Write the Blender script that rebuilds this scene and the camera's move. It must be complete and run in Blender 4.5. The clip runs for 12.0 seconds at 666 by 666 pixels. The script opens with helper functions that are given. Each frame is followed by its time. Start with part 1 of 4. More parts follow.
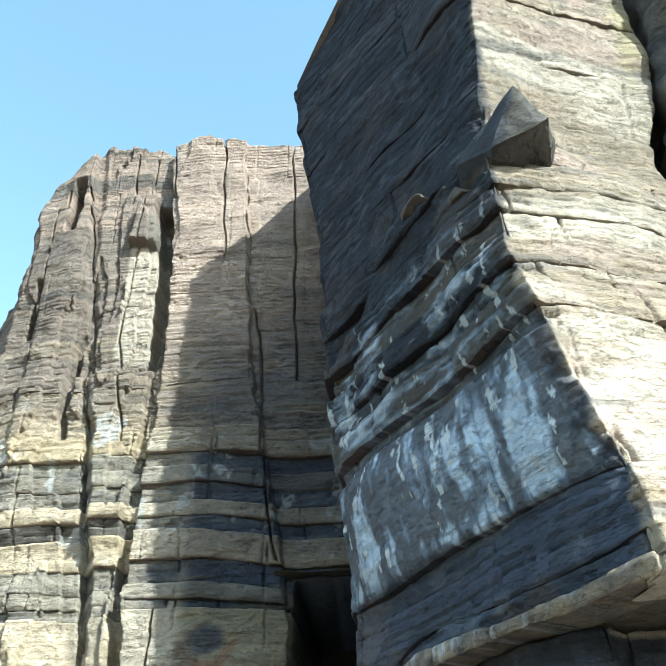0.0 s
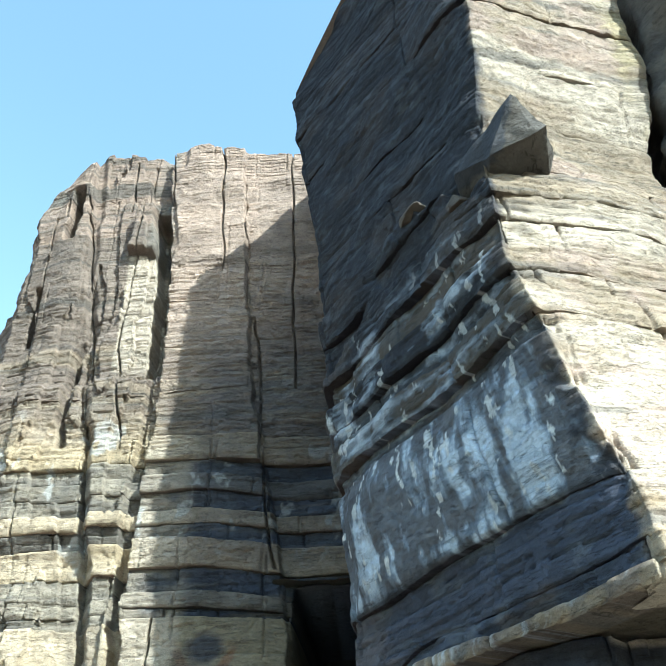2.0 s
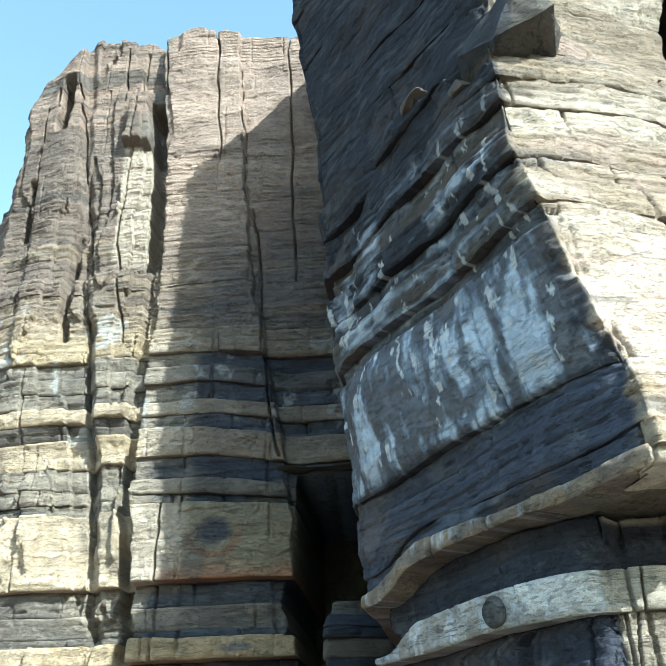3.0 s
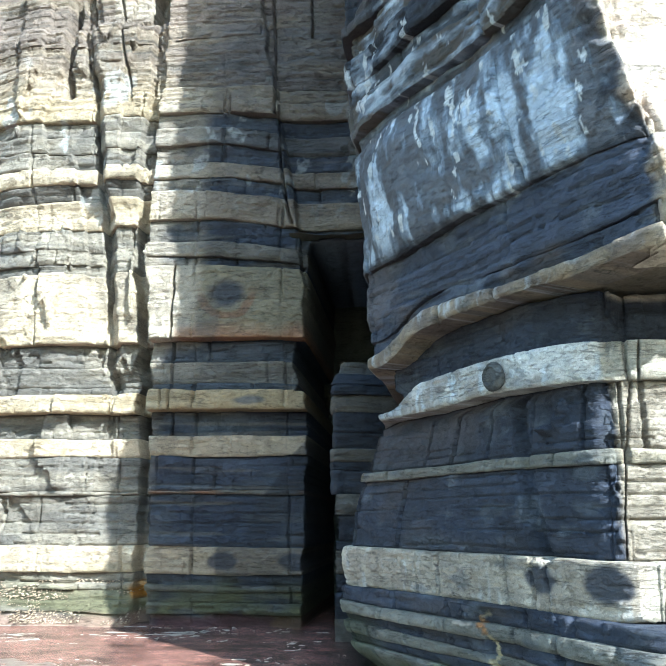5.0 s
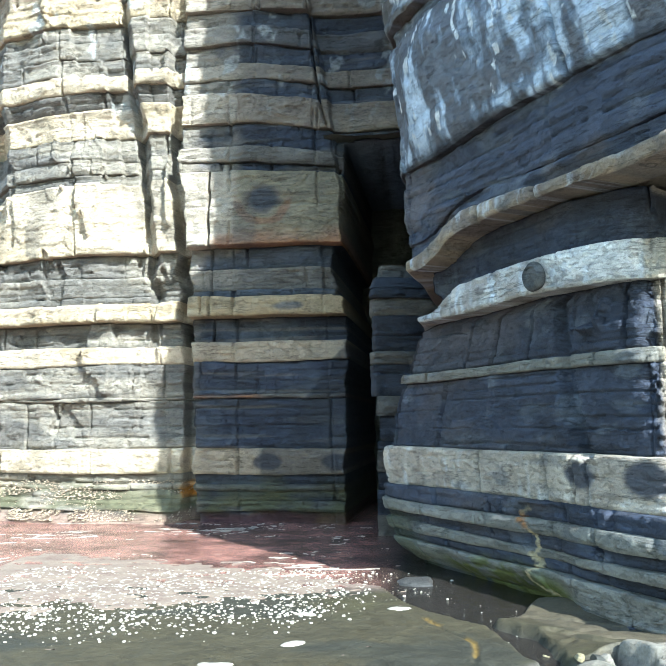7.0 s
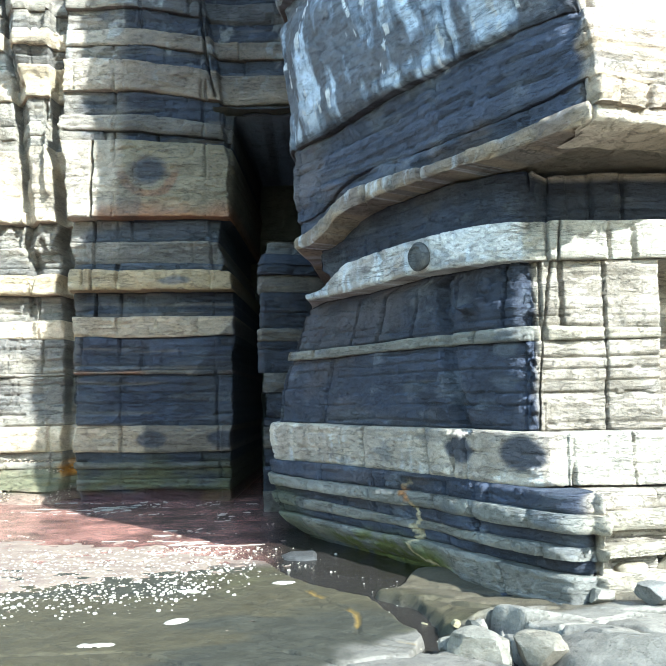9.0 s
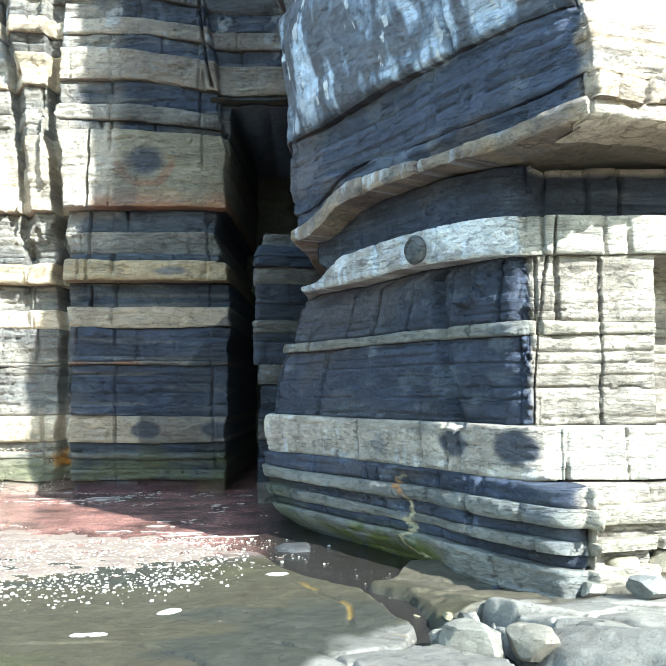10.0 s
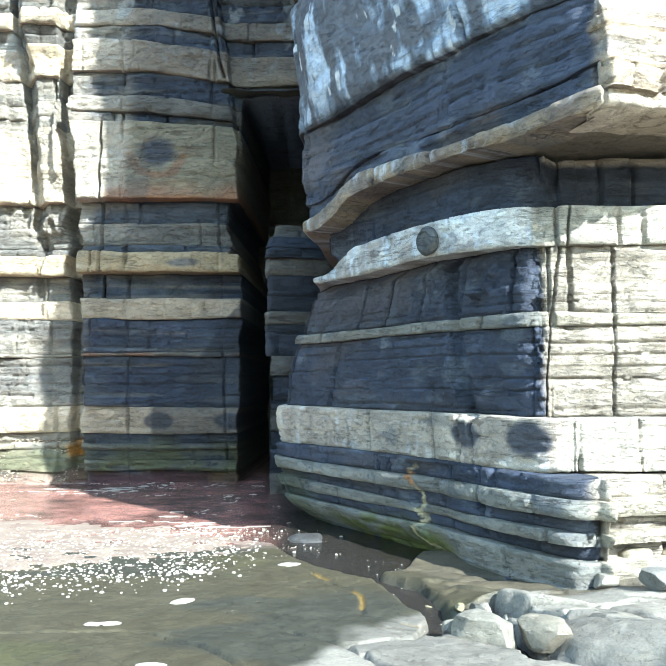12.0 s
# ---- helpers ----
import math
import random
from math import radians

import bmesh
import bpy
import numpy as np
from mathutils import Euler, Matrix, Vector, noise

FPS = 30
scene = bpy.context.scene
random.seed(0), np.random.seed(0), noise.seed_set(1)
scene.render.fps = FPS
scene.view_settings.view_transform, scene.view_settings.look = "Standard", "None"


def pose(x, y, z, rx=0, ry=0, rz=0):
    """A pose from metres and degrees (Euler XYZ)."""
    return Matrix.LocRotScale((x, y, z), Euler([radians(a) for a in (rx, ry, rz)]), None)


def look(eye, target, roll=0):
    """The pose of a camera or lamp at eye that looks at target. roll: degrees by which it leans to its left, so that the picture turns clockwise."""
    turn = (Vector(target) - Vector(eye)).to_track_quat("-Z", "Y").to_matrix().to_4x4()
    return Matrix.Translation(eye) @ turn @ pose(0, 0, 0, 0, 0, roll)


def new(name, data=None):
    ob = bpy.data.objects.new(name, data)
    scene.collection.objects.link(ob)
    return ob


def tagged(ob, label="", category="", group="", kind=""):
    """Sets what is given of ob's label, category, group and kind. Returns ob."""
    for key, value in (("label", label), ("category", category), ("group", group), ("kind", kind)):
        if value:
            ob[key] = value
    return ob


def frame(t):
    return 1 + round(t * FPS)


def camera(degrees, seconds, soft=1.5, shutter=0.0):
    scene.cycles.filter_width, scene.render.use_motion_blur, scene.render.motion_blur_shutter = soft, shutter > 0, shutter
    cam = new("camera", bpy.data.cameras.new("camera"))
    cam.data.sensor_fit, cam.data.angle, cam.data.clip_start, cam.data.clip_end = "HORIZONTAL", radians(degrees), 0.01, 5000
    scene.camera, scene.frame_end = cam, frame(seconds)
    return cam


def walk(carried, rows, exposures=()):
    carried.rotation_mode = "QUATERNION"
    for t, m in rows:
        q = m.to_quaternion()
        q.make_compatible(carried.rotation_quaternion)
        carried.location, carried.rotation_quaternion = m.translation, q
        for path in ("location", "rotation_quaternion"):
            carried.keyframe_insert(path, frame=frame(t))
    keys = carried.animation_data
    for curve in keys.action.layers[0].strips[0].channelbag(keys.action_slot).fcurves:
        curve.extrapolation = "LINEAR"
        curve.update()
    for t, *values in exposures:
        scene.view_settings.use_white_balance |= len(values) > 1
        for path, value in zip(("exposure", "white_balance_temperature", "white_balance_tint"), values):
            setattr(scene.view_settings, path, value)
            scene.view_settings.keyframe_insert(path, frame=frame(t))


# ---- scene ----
EYE = (0.0, 0.0, 1.85)
cam = camera(44.85, 12.0, 1.1)
PATH = [
    (0.0, 126.725, 1.024, 4.083),
    (0.5, 127.009, 0.931, 4.262),
    (1.0, 127.251, 0.486, 3.967),
    (1.5, 127.300, 0.640, 3.961),
    (2.0, 127.277, 1.147, 4.072),
    (2.5, 126.192, 1.518, 4.173),
    (3.0, 119.645, 1.583, 4.404),
    (3.2, 117.874, 0.564, 4.034),
    (4.8, 105.993, 0.561, 4.716),
    (5.0, 103.312, -0.341, 4.610),
    (5.5, 98.196, -0.761, 6.159),
    (6.0, 97.158, -0.649, 6.421),
    (6.5, 96.545, 0.275, 7.350),
    (7.0, 96.517, 0.480, 7.514),
    (7.5, 95.929, 1.473, 3.153),
    (7.7, 95.568, 0.968, 2.737),
    (9.3, 94.748, 0.530, -0.839),
    (9.5, 94.679, 0.389, -0.857),
    (10.0, 94.262, 0.039, -0.847),
    (10.5, 94.065, -1.213, -0.839),
    (11.0, 93.941, -0.394, -0.779),
    (11.5, 93.675, -0.098, -0.158),
    (12.0, 93.644, 0.000, -0.000),
]
walk(cam, [(t, pose(*EYE, rx, ry, rz)) for t, rx, ry, rz in PATH], exposures=[(0.0, 1.46, 5450, -3), (3.2, 1.46, 5450, -3), (5.0, 1.90, 5250, 0), (7.5, 2.05, 5250, 0), (9.5, 2.26, 5250, 0), (12.0, 2.32, 5250, 0)])

# ---------------------------------------------------------------- light
SUN_EL, SUN_AZ = 38.0, math.degrees(math.atan2(0.669, -0.743))   # azimuth of the sun, clockwise from +y
world = bpy.data.worlds.new("sky")
scene.world = world
world.use_nodes = True
wn = world.node_tree.nodes
sky = wn.new("ShaderNodeTexSky")
sky.sky_type, sky.sun_disc = "NISHITA", False
sky.sun_elevation, sky.sun_rotation = radians(SUN_EL), radians(SUN_AZ)
sky.air_density, sky.dust_density, sky.ozone_density = 1.8, 0.6, 0.0
wn["Background"].inputs["Strength"].default_value = 0.13
world.node_tree.links.new(sky.outputs[0], wn["Background"].inputs["Color"])
sun_data = bpy.data.lights.new("sun", "SUN")
sun_data.energy, sun_data.angle, sun_data.color = 5.0, radians(0.45), (1.0, 0.93, 0.81)
sun = new("sun", sun_data)
sun.matrix_world = look((0.669 * 40, -0.743 * 40, 40 * math.tan(radians(SUN_EL))), (0, 0, 0))

# ---------------------------------------------------------------- noise in numpy
def lattice(ix, iy, iz, seed):
    h = (ix * 374761393 + iy * 668265263 + iz * 2147483647 + seed * 974634777) & 0xFFFFFFFF
    h = ((h ^ (h >> 13)) * 1274126177) & 0xFFFFFFFF
    return ((h ^ (h >> 16)) & 0xFFFF) / 65535.0


def vnoise(x, y, z=0.0, seed=0):
    """Smooth value noise from -1 to 1."""
    x, y, z = np.broadcast_arrays(np.asarray(x, float), np.asarray(y, float), np.asarray(z, float))
    fx, fy, fz = np.floor(x), np.floor(y), np.floor(z)
    ix, iy, iz = (a.astype(np.int64) for a in (fx, fy, fz))
    tx, ty, tz = (a * a * (3 - 2 * a) for a in (x - fx, y - fy, z - fz))
    out = 0.0
    for dx in (0, 1):
        for dy in (0, 1):
            for dz in (0, 1):
                w = (tx if dx else 1 - tx) * (ty if dy else 1 - ty) * (tz if dz else 1 - tz)
                out = out + w * lattice(ix + dx, iy + dy, iz + dz, seed)
    return out * 2 - 1


def fbm(x, y, z=0.0, seed=0, octaves=4):
    out, amp = 0.0, 0.5
    for k in range(octaves):
        out = out + amp * vnoise(x, y, z, seed + k)
        x, y, z, amp = np.asarray(x) * 2.03, np.asarray(y) * 2.03, np.asarray(z) * 2.03, amp * 0.5
    return out


def smooth(a, b, x):
    t = np.clip((np.asarray(x, float) - a) / (b - a), 0, 1)
    return t * t * (3 - 2 * t)


def mix(a, b, t):
    return a + (b - a) * np.asarray(t)[..., None]


# ---------------------------------------------------------------- materials
def node_material(name, rough=0.85):
    m = bpy.data.materials.new(name)
    m.use_nodes = True
    n, l = m.node_tree.nodes, m.node_tree.links
    return m, n, l, n["Principled BSDF"]


def tex_noise(n, l, scale, detail=6, rough=0.6, stretch=None):
    co = n.new("ShaderNodeTexCoord")
    t = n.new("ShaderNodeTexNoise")
    t.inputs["Scale"].default_value, t.inputs["Detail"].default_value, t.inputs["Roughness"].default_value = scale, detail, rough
    if stretch:
        mp = n.new("ShaderNodeMapping")
        mp.inputs["Scale"].default_value = stretch
        l.new(co.outputs["Object"], mp.inputs[0])
        l.new(mp.outputs[0], t.inputs["Vector"])
    else:
        l.new(co.outputs["Object"], t.inputs["Vector"])
    return t.outputs["Fac"]


def math_node(n, l, op, a, b):
    m = n.new("ShaderNodeMath")
    m.operation = op
    for k, v in enumerate((a, b)):
        if isinstance(v, (int, float)):
            m.inputs[k].default_value = v
        else:
            l.new(v, m.inputs[k])
    return m.outputs[0]


def span(n, l, fac, a, b, lo, hi):
    r = n.new("ShaderNodeMapRange")
    l.new(fac, r.inputs[0])
    for k, v in zip((1, 2, 3, 4), (a, b, lo, hi)):
        r.inputs[k].default_value = v
    return r.outputs[0]


def rock_material(name, rough=(0.6, 0.95), bump=0.8, grain=70.0, lam=(0.9, 0.9, 1.9), strength=1.0):
    """Rock tinted by the colour attribute of its mesh, with laminae, grain, pits, spalled scars and relief."""
    m, n, l, bsdf = node_material(name)
    at = n.new("ShaderNodeAttribute")
    at.attribute_name = "tint"
    fine = tex_noise(n, l, grain, 6, 0.7)
    mid = tex_noise(n, l, 5.0, 12, 0.75)
    lamina = tex_noise(n, l, 6.0, 9, 0.72, lam)
    seam = tex_noise(n, l, 1.5, 4, 0.5, (0.8, 0.8, 1.6))
    pit = tex_noise(n, l, 16.0, 5, 0.6, (1, 1, 1.8))
    big = tex_noise(n, l, 3.2, 9, 0.68, (1, 1, 2.0))
    small = tex_noise(n, l, 11.0, 8, 0.68, (1, 1, 2.4))
    scar = span(n, l, big, 0.485, 0.505, 0.0, 1.0)
    scar2 = span(n, l, small, 0.50, 0.525, 0.0, 1.0)
    gap = span(n, l, math_node(n, l, "ABSOLUTE", math_node(n, l, "SUBTRACT", seam, 0.5), 0), 0.0, 0.006, 0.0, 1.0)
    gap = math_node(n, l, "MAXIMUM", gap, span(n, l, tex_noise(n, l, 2.3, 3, 0.5), 0.50, 0.54, 0.0, 1.0))
    hole = span(n, l, pit, 0.66, 0.69, 1.0, 0.0)
    v = math_node(n, l, "MULTIPLY", span(n, l, fine, 0.25, 0.75, 0.70, 1.30), span(n, l, mid, 0.25, 0.75, 0.80, 1.25))
    v = math_node(n, l, "MULTIPLY", v, span(n, l, lamina, 0.3, 0.7, 0.92, 1.08))
    v = math_node(n, l, "MULTIPLY", v, span(n, l, scar, 0, 1, 0.94, 1.05))
    v = math_node(n, l, "MULTIPLY", v, span(n, l, scar2, 0, 1, 0.96, 1.03))
    v = math_node(n, l, "MULTIPLY", v, span(n, l, gap, 0, 1, 0.95, 1.0))
    dash = span(n, l, tex_noise(n, l, 15.0, 4, 0.6, (0.6, 0.6, 1.7) if lam[0] != lam[2] else (1, 1, 1)), 0.575, 0.625, 1.0, 0.0)
    dash = math_node(n, l, "MAXIMUM", dash, span(n, l, tex_noise(n, l, 1.9, 4, 0.6), 0.46, 0.54, 0.0, 1.0))
    v = math_node(n, l, "MULTIPLY", v, span(n, l, dash, 0, 1, 0.72, 1.0))
    v = math_node(n, l, "MULTIPLY", v, span(n, l, hole, 0, 1, 0.55, 1.0))
    if lam[0] != lam[2]:
        slit = tex_noise(n, l, 2.6, 5, 0.62, (0.22, 0.22, 3.4))
        slit = span(n, l, math_node(n, l, "ABSOLUTE", math_node(n, l, "SUBTRACT", slit, 0.54), 0), 0.004, 0.012, 0.0, 1.0)
        slit = math_node(n, l, "MAXIMUM", slit, span(n, l, tex_noise(n, l, 1.1, 4, 0.6, (1, 1, 1.5)), 0.47, 0.53, 1.0, 0.0))
        v = math_node(n, l, "MULTIPLY", v, span(n, l, slit, 0, 1, 0.56, 1.0))
        dash = math_node(n, l, "MULTIPLY", dash, slit)
    mul = n.new("ShaderNodeVectorMath")
    mul.operation = "SCALE"
    l.new(at.outputs["Color"], mul.inputs[0])
    l.new(v, mul.inputs["Scale"])
    l.new(mul.outputs[0], bsdf.inputs["Base Color"])
    l.new(span(n, l, mid, 0.3, 0.7, *rough), bsdf.inputs["Roughness"])
    h = None
    for source, weight in ((fine, 0.11), (lamina, 0.10), (mid, 0.40), (gap, 0.08), (dash, 0.30), (hole, 0.50), (scar, 0.55), (scar2, 0.22)):
        w = math_node(n, l, "MULTIPLY", source, weight)
        h = w if h is None else math_node(n, l, "ADD", h, w)
    b = n.new("ShaderNodeBump")
    b.inputs["Strength"].default_value, b.inputs["Distance"].default_value = bump, 0.07 * strength
    l.new(h, b.inputs["Height"])
    l.new(b.outputs[0], bsdf.inputs["Normal"])
    bsdf.inputs["Specular IOR Level"].default_value = 0.3
    return m


ROCK = rock_material("layered_sandstone")
SHELF = rock_material("shelf_rock", (0.5, 0.85), 0.6, 50.0, (1, 1, 1), 0.35)


# ---------------------------------------------------------------- meshes
def mesh_of(name, co, quads, tint, material, soft=True):
    me = bpy.data.meshes.new(name)
    me.vertices.add(len(co))
    me.vertices.foreach_set("co", np.asarray(co, np.float32).ravel())
    me.loops.add(len(quads) * 4)
    me.loops.foreach_set("vertex_index", np.asarray(quads, np.int32).ravel())
    me.polygons.add(len(quads))
    me.polygons.foreach_set("loop_start", np.arange(0, len(quads) * 4, 4, dtype=np.int32))
    me.polygons.foreach_set("use_smooth", np.full(len(quads), soft))
    me.update(calc_edges=True)
    if tint is not None:
        a = me.attributes.new("tint", "FLOAT_COLOR", "POINT")
        a.data.foreach_set("color", np.concatenate([tint, np.ones((len(tint), 1))], 1).astype(np.float32).ravel())
    me.materials.append(material)
    return me


def grid_quads(rows, cols, start=0):
    r, c = np.meshgrid(np.arange(rows - 1), np.arange(cols - 1), indexing="ij")
    a = (start + r * cols + c).ravel()
    return np.stack([a, a + 1, a + cols + 1, a + cols], 1)


def under(ob, parent):
    ob.parent = parent
    return ob


DARK, MID, TAN = np.array((0.029, 0.034, 0.052)), np.array((0.098, 0.088, 0.078)), np.array((0.26, 0.208, 0.150))
LIGHT, WHITE, RUST = np.array((0.355, 0.305, 0.245)), np.array((0.48, 0.465, 0.44)), np.array((0.22, 0.105, 0.055))
GREEN, PINK, YELLOW = np.array((0.055, 0.066, 0.022)), np.array((0.265, 0.203, 0.163)), np.array((0.26, 0.20, 0.120))
BROWN, OLIVE, BLUE = np.array((0.166, 0.133, 0.110)), np.array((0.185, 0.157, 0.108)), np.array((0.052, 0.058, 0.073))
SLATE = np.array((0.028, 0.031, 0.043))
KINDS = {"d": DARK, "m": MID, "t": TAN, "l": LIGHT, "w": WHITE, "r": RUST, "g": GREEN, "p": PINK, "y": YELLOW, "b": BROWN, "o": OLIVE, "u": BLUE, "s": SLATE, "c": np.array((0.155, 0.147, 0.128))}


def joint_field(s, z, joints, width, seed):
    """Depth of the cracks from 0 to 1 and the number of the block that each point belongs to."""
    w = s + 0.03 * fbm(s * 0.5, z * 2.5, 0, seed, 3)
    joints = np.sort(np.asarray(joints, float))
    if len(joints) == 0:
        return np.zeros_like(w), np.zeros(w.shape, int)
    cell = np.searchsorted(joints, w)
    lo, hi = joints[np.clip(cell - 1, 0, len(joints) - 1)], joints[np.clip(cell, 0, len(joints) - 1)]
    strength = np.random.RandomState(seed + 7).uniform(0.15, 1.0, len(joints)) ** 1.3
    a, b = np.abs(w - lo), np.abs(w - hi)
    power = np.where(a < b, strength[np.clip(cell - 1, 0, len(joints) - 1)], strength[np.clip(cell, 0, len(joints) - 1)])
    broken = smooth(-0.25, 0.1, fbm(s * 0.7, z * 1.3, 6.0, seed + 13, 2))
    return np.clip(1 - np.minimum(a, b) / width, 0, 1) * power * broken, cell


def bed_mesh(name, place, s, run, z0, z1, rows, kind, out, joints, seed, lamina=0.0, inset=0.45, rough=0.05, colour=None, edge=0.03, crack=0.08, block=0.03, chip=0.03, freq=9.0, tone=1.0):
    """One bed of rock as a strip with its own face, top and underside. place(s, z) gives position and outward way; run is s in metres."""
    f = np.linspace(0, 1, rows)[:, None]
    z = z0[None, :] + (z1 - z0)[None, :] * f
    s2, r2 = np.broadcast_to(s, z.shape), np.broadcast_to(run, z.shape)
    gap, cell = joint_field(r2, z, joints, 0.035, seed)
    rnd = np.random.RandomState(seed).uniform(-1, 1, 400)
    d = out(s2, z) + block * rnd[cell % 400]
    warp = 0.25 * fbm(r2 * 2.3, z * 2.3, 4.4, seed + 3, 3)
    d = d + rough * fbm(r2 * 1.1, z * 1.5, seed * 0.37, seed, 4) * 2 + 0.3 * rough * fbm(r2 * 8, z * 12, 0, seed + 5, 3)
    # fracture steps: spalled scars with crisp edges
    scar = np.round(2.6 * fbm(r2 * 1.0 + warp, z * 1.9 + warp, seed * 0.61, seed + 21, 4)) / 2.0
    d = d + chip * scar
    # laminae: thin courses that step in and out, broken along their length
    course = z * freq + 0.9 * vnoise(0 * z, z * freq * 0.37, 0.5, seed + 9) + 0.35 * fbm(r2 * 0.7, z * 0.8, 0, seed + 10, 4)
    row = np.floor(course).astype(np.int64)
    along = r2 / (0.35 + 1.6 * lattice(row, row * 0 + 3, row * 0, seed)) + 7.0 * lattice(row, row * 0 + 5, row * 0, seed) + 0.25 * fbm(r2 * 3, z * 3, 0, seed + 12, 3)
    piece = np.floor(along).astype(np.int64)
    jut = lattice(row, piece, row * 0, seed) - 0.5
    part_way = course - row
    slot = np.clip(1 - part_way / 0.22, 0, 1) * (lattice(row, row * 0 + 9, piece // 2, seed) > 0.35)
    d = d + lamina * (1.6 * jut + 0.4 * (lattice(row, row * 0 + 1, row * 0, seed) - 0.5) - 0.4 * slot) - min(lamina * 2.2, 0.07) * slot
    rim = np.minimum(z - z0[None, :], z1[None, :] - z)
    nick = 0.5 + 0.9 * np.clip(fbm(r2 * 3.1, z * 0.4, 0, seed + 31, 3) + 0.4, 0, 2)
    d = d - edge * nick * (1 - smooth(0, max(edge, 0.02) * 1.1, rim)) ** 2 - crack * gap
    P, way = place(s2, z)
    tint = colour(s2, r2, z, kind, seed, gap) if colour else np.broadcast_to(KINDS[kind], z.shape + (3,))
    tint = tint * (1 + tone * 0.30 * jut + tone * 0.24 * (lattice(row, row * 0 + 2, row * 0, seed) - 0.5))[..., None]
    front = P + way * d[..., None]
    n = len(s)
    def back(k):
        return np.stack([front[k], P[k] + way[k] * (d[k] - 0.10)[:, None], P[k] - way[k] * inset])
    co = np.concatenate([front.reshape(-1, 3), back(0).reshape(-1, 3), back(-1).reshape(-1, 3)])
    col = np.concatenate([tint.reshape(-1, 3)] + [np.tile(tint[0], (3, 1))] + [np.tile(tint[-1], (3, 1))])
    q = [grid_quads(rows, n), grid_quads(3, n, rows * n)[:, ::-1], grid_quads(3, n, (rows + 3) * n)]
    return mesh_of(name, co, np.concatenate(q), col, ROCK)


# ---------------------------------------------------------------- the buttress
A0, UU, VV = np.array((2.05, 7.20)), np.array((-0.530, 0.848)), np.array((0.940, 0.342))
NU, NV = np.array((-0.848, -0.530)), np.array((0.342, -0.940))


def arris(z):
    return np.interp(z, [0, 1.1, 1.5, 2.5, 3.1, 4.15, 4.25, 4.8, 5.3, 6.5, 7.6, 8.7, 10.3, 12.0, 12.6, 14, 15.2, 22],
                     [-0.2, -0.08, 0.1, 0.1, 0.03, -0.05, -0.50, -0.50, -0.42, -0.05, 0.2, 0.52, 0.56, 1.05, 1.1, 0.9, 0.8, 0.7])


def flank(z):
    return np.interp(z, [0, 0.5, 1.4, 2.0, 2.5, 3.12, 3.2, 3.56, 3.64, 3.9, 4.9, 5.8, 7.4, 9.1, 10.0, 11.0, 12.56, 15.5, 19, 22.4],
                     [4.8, 5.25, 5.65, 5.5, 5.2, 4.75, 4.25, 4.25, 4.45, 4.45, 4.50, 4.52, 4.90, 5.12, 5.25, 6.1, 6.45, 7.0, 7.87, 8.35])


def ledge(run):
    """Height of the ledge on which the upper tower of the buttress stands back."""
    return np.interp(run, [0, 0.5, 1.0, 1.4, 1.5, 2.1, 2.2, 2.6, 3.4, 3.8, 4.9], [10.75, 10.45, 10.25, 10.3, 10.75, 10.85, 11.1, 11.25, 10.9, 10.5, 9.65])


def tower_corner(z):
    return np.stack([np.interp(z, [9.5, 11.9, 14.4, 16.9, 19.5], [-0.70, -0.86, -1.06, -1.42, -1.61]), np.interp(z, [9.5, 11.9, 19.5], [12.2, 12.3, 12.6])], -1)


def buttress_place(s, z):
    """s below 0: fraction of the shaded face from its far corner (-1) to the arris (0), below -1 the hidden return; above 0: metres along the sunlit face."""
    a, e = arris(z), flank(z)
    f = np.clip(-s, 0, 1)[..., None]
    root, far = A0 + UU * a[..., None], A0 + UU * e[..., None]
    back = smooth(10.4, 11.6, z)[..., None]
    tower_root = A0 + UU * a[..., None] - NU * 0.60
    zl = ledge(f[..., 0] * (e - a) + a)
    up = smooth(zl, zl + 0.16, z)[..., None]
    low_face = root + (far - root) * f
    high_face = tower_root + (tower_corner(z) - tower_root) * f
    shade = low_face * (1 - up) + high_face * up + np.array((0.12, 0.993)) * np.clip(-1 - s, 0, 9)[..., None] * 4.6
    corner = root * (1 - back) + tower_root * back
    end = np.where(z > 10.0, np.interp(z, [10, 12, 15], [3.1, 3.15, 3.45]), 9.0)
    lit = corner + VV * np.minimum(s, end)[..., None] + np.array((-0.05, 0.999)) * np.clip(s - end, 0, 9)[..., None]
    P2 = np.where((s < 0)[..., None], shade, lit)
    off = np.where(s < 0, f[..., 0] * (e - a), s)
    side = np.where(s < 0, -1, 1) * smooth(0, 0.16, off)
    way = NU * ((1 - side) / 2)[..., None] + NV * ((1 + side) / 2)[..., None]
    turn = smooth(-1.0 + 0.03, -1.0 - 0.03, s)
    way = way * (1 - turn)[..., None] + np.array((-0.95, 0.1)) * turn[..., None]
    far_turn = smooth(3.1, 3.5, s) * (z > 10.0)
    way = way * (1 - far_turn)[..., None] + np.array((0.98, -0.2)) * far_turn[..., None]
    way = way / np.linalg.norm(way, axis=-1, keepdims=True)
    return np.concatenate([P2, z[..., None]], -1), np.concatenate([way, np.zeros_like(z)[..., None]], -1)


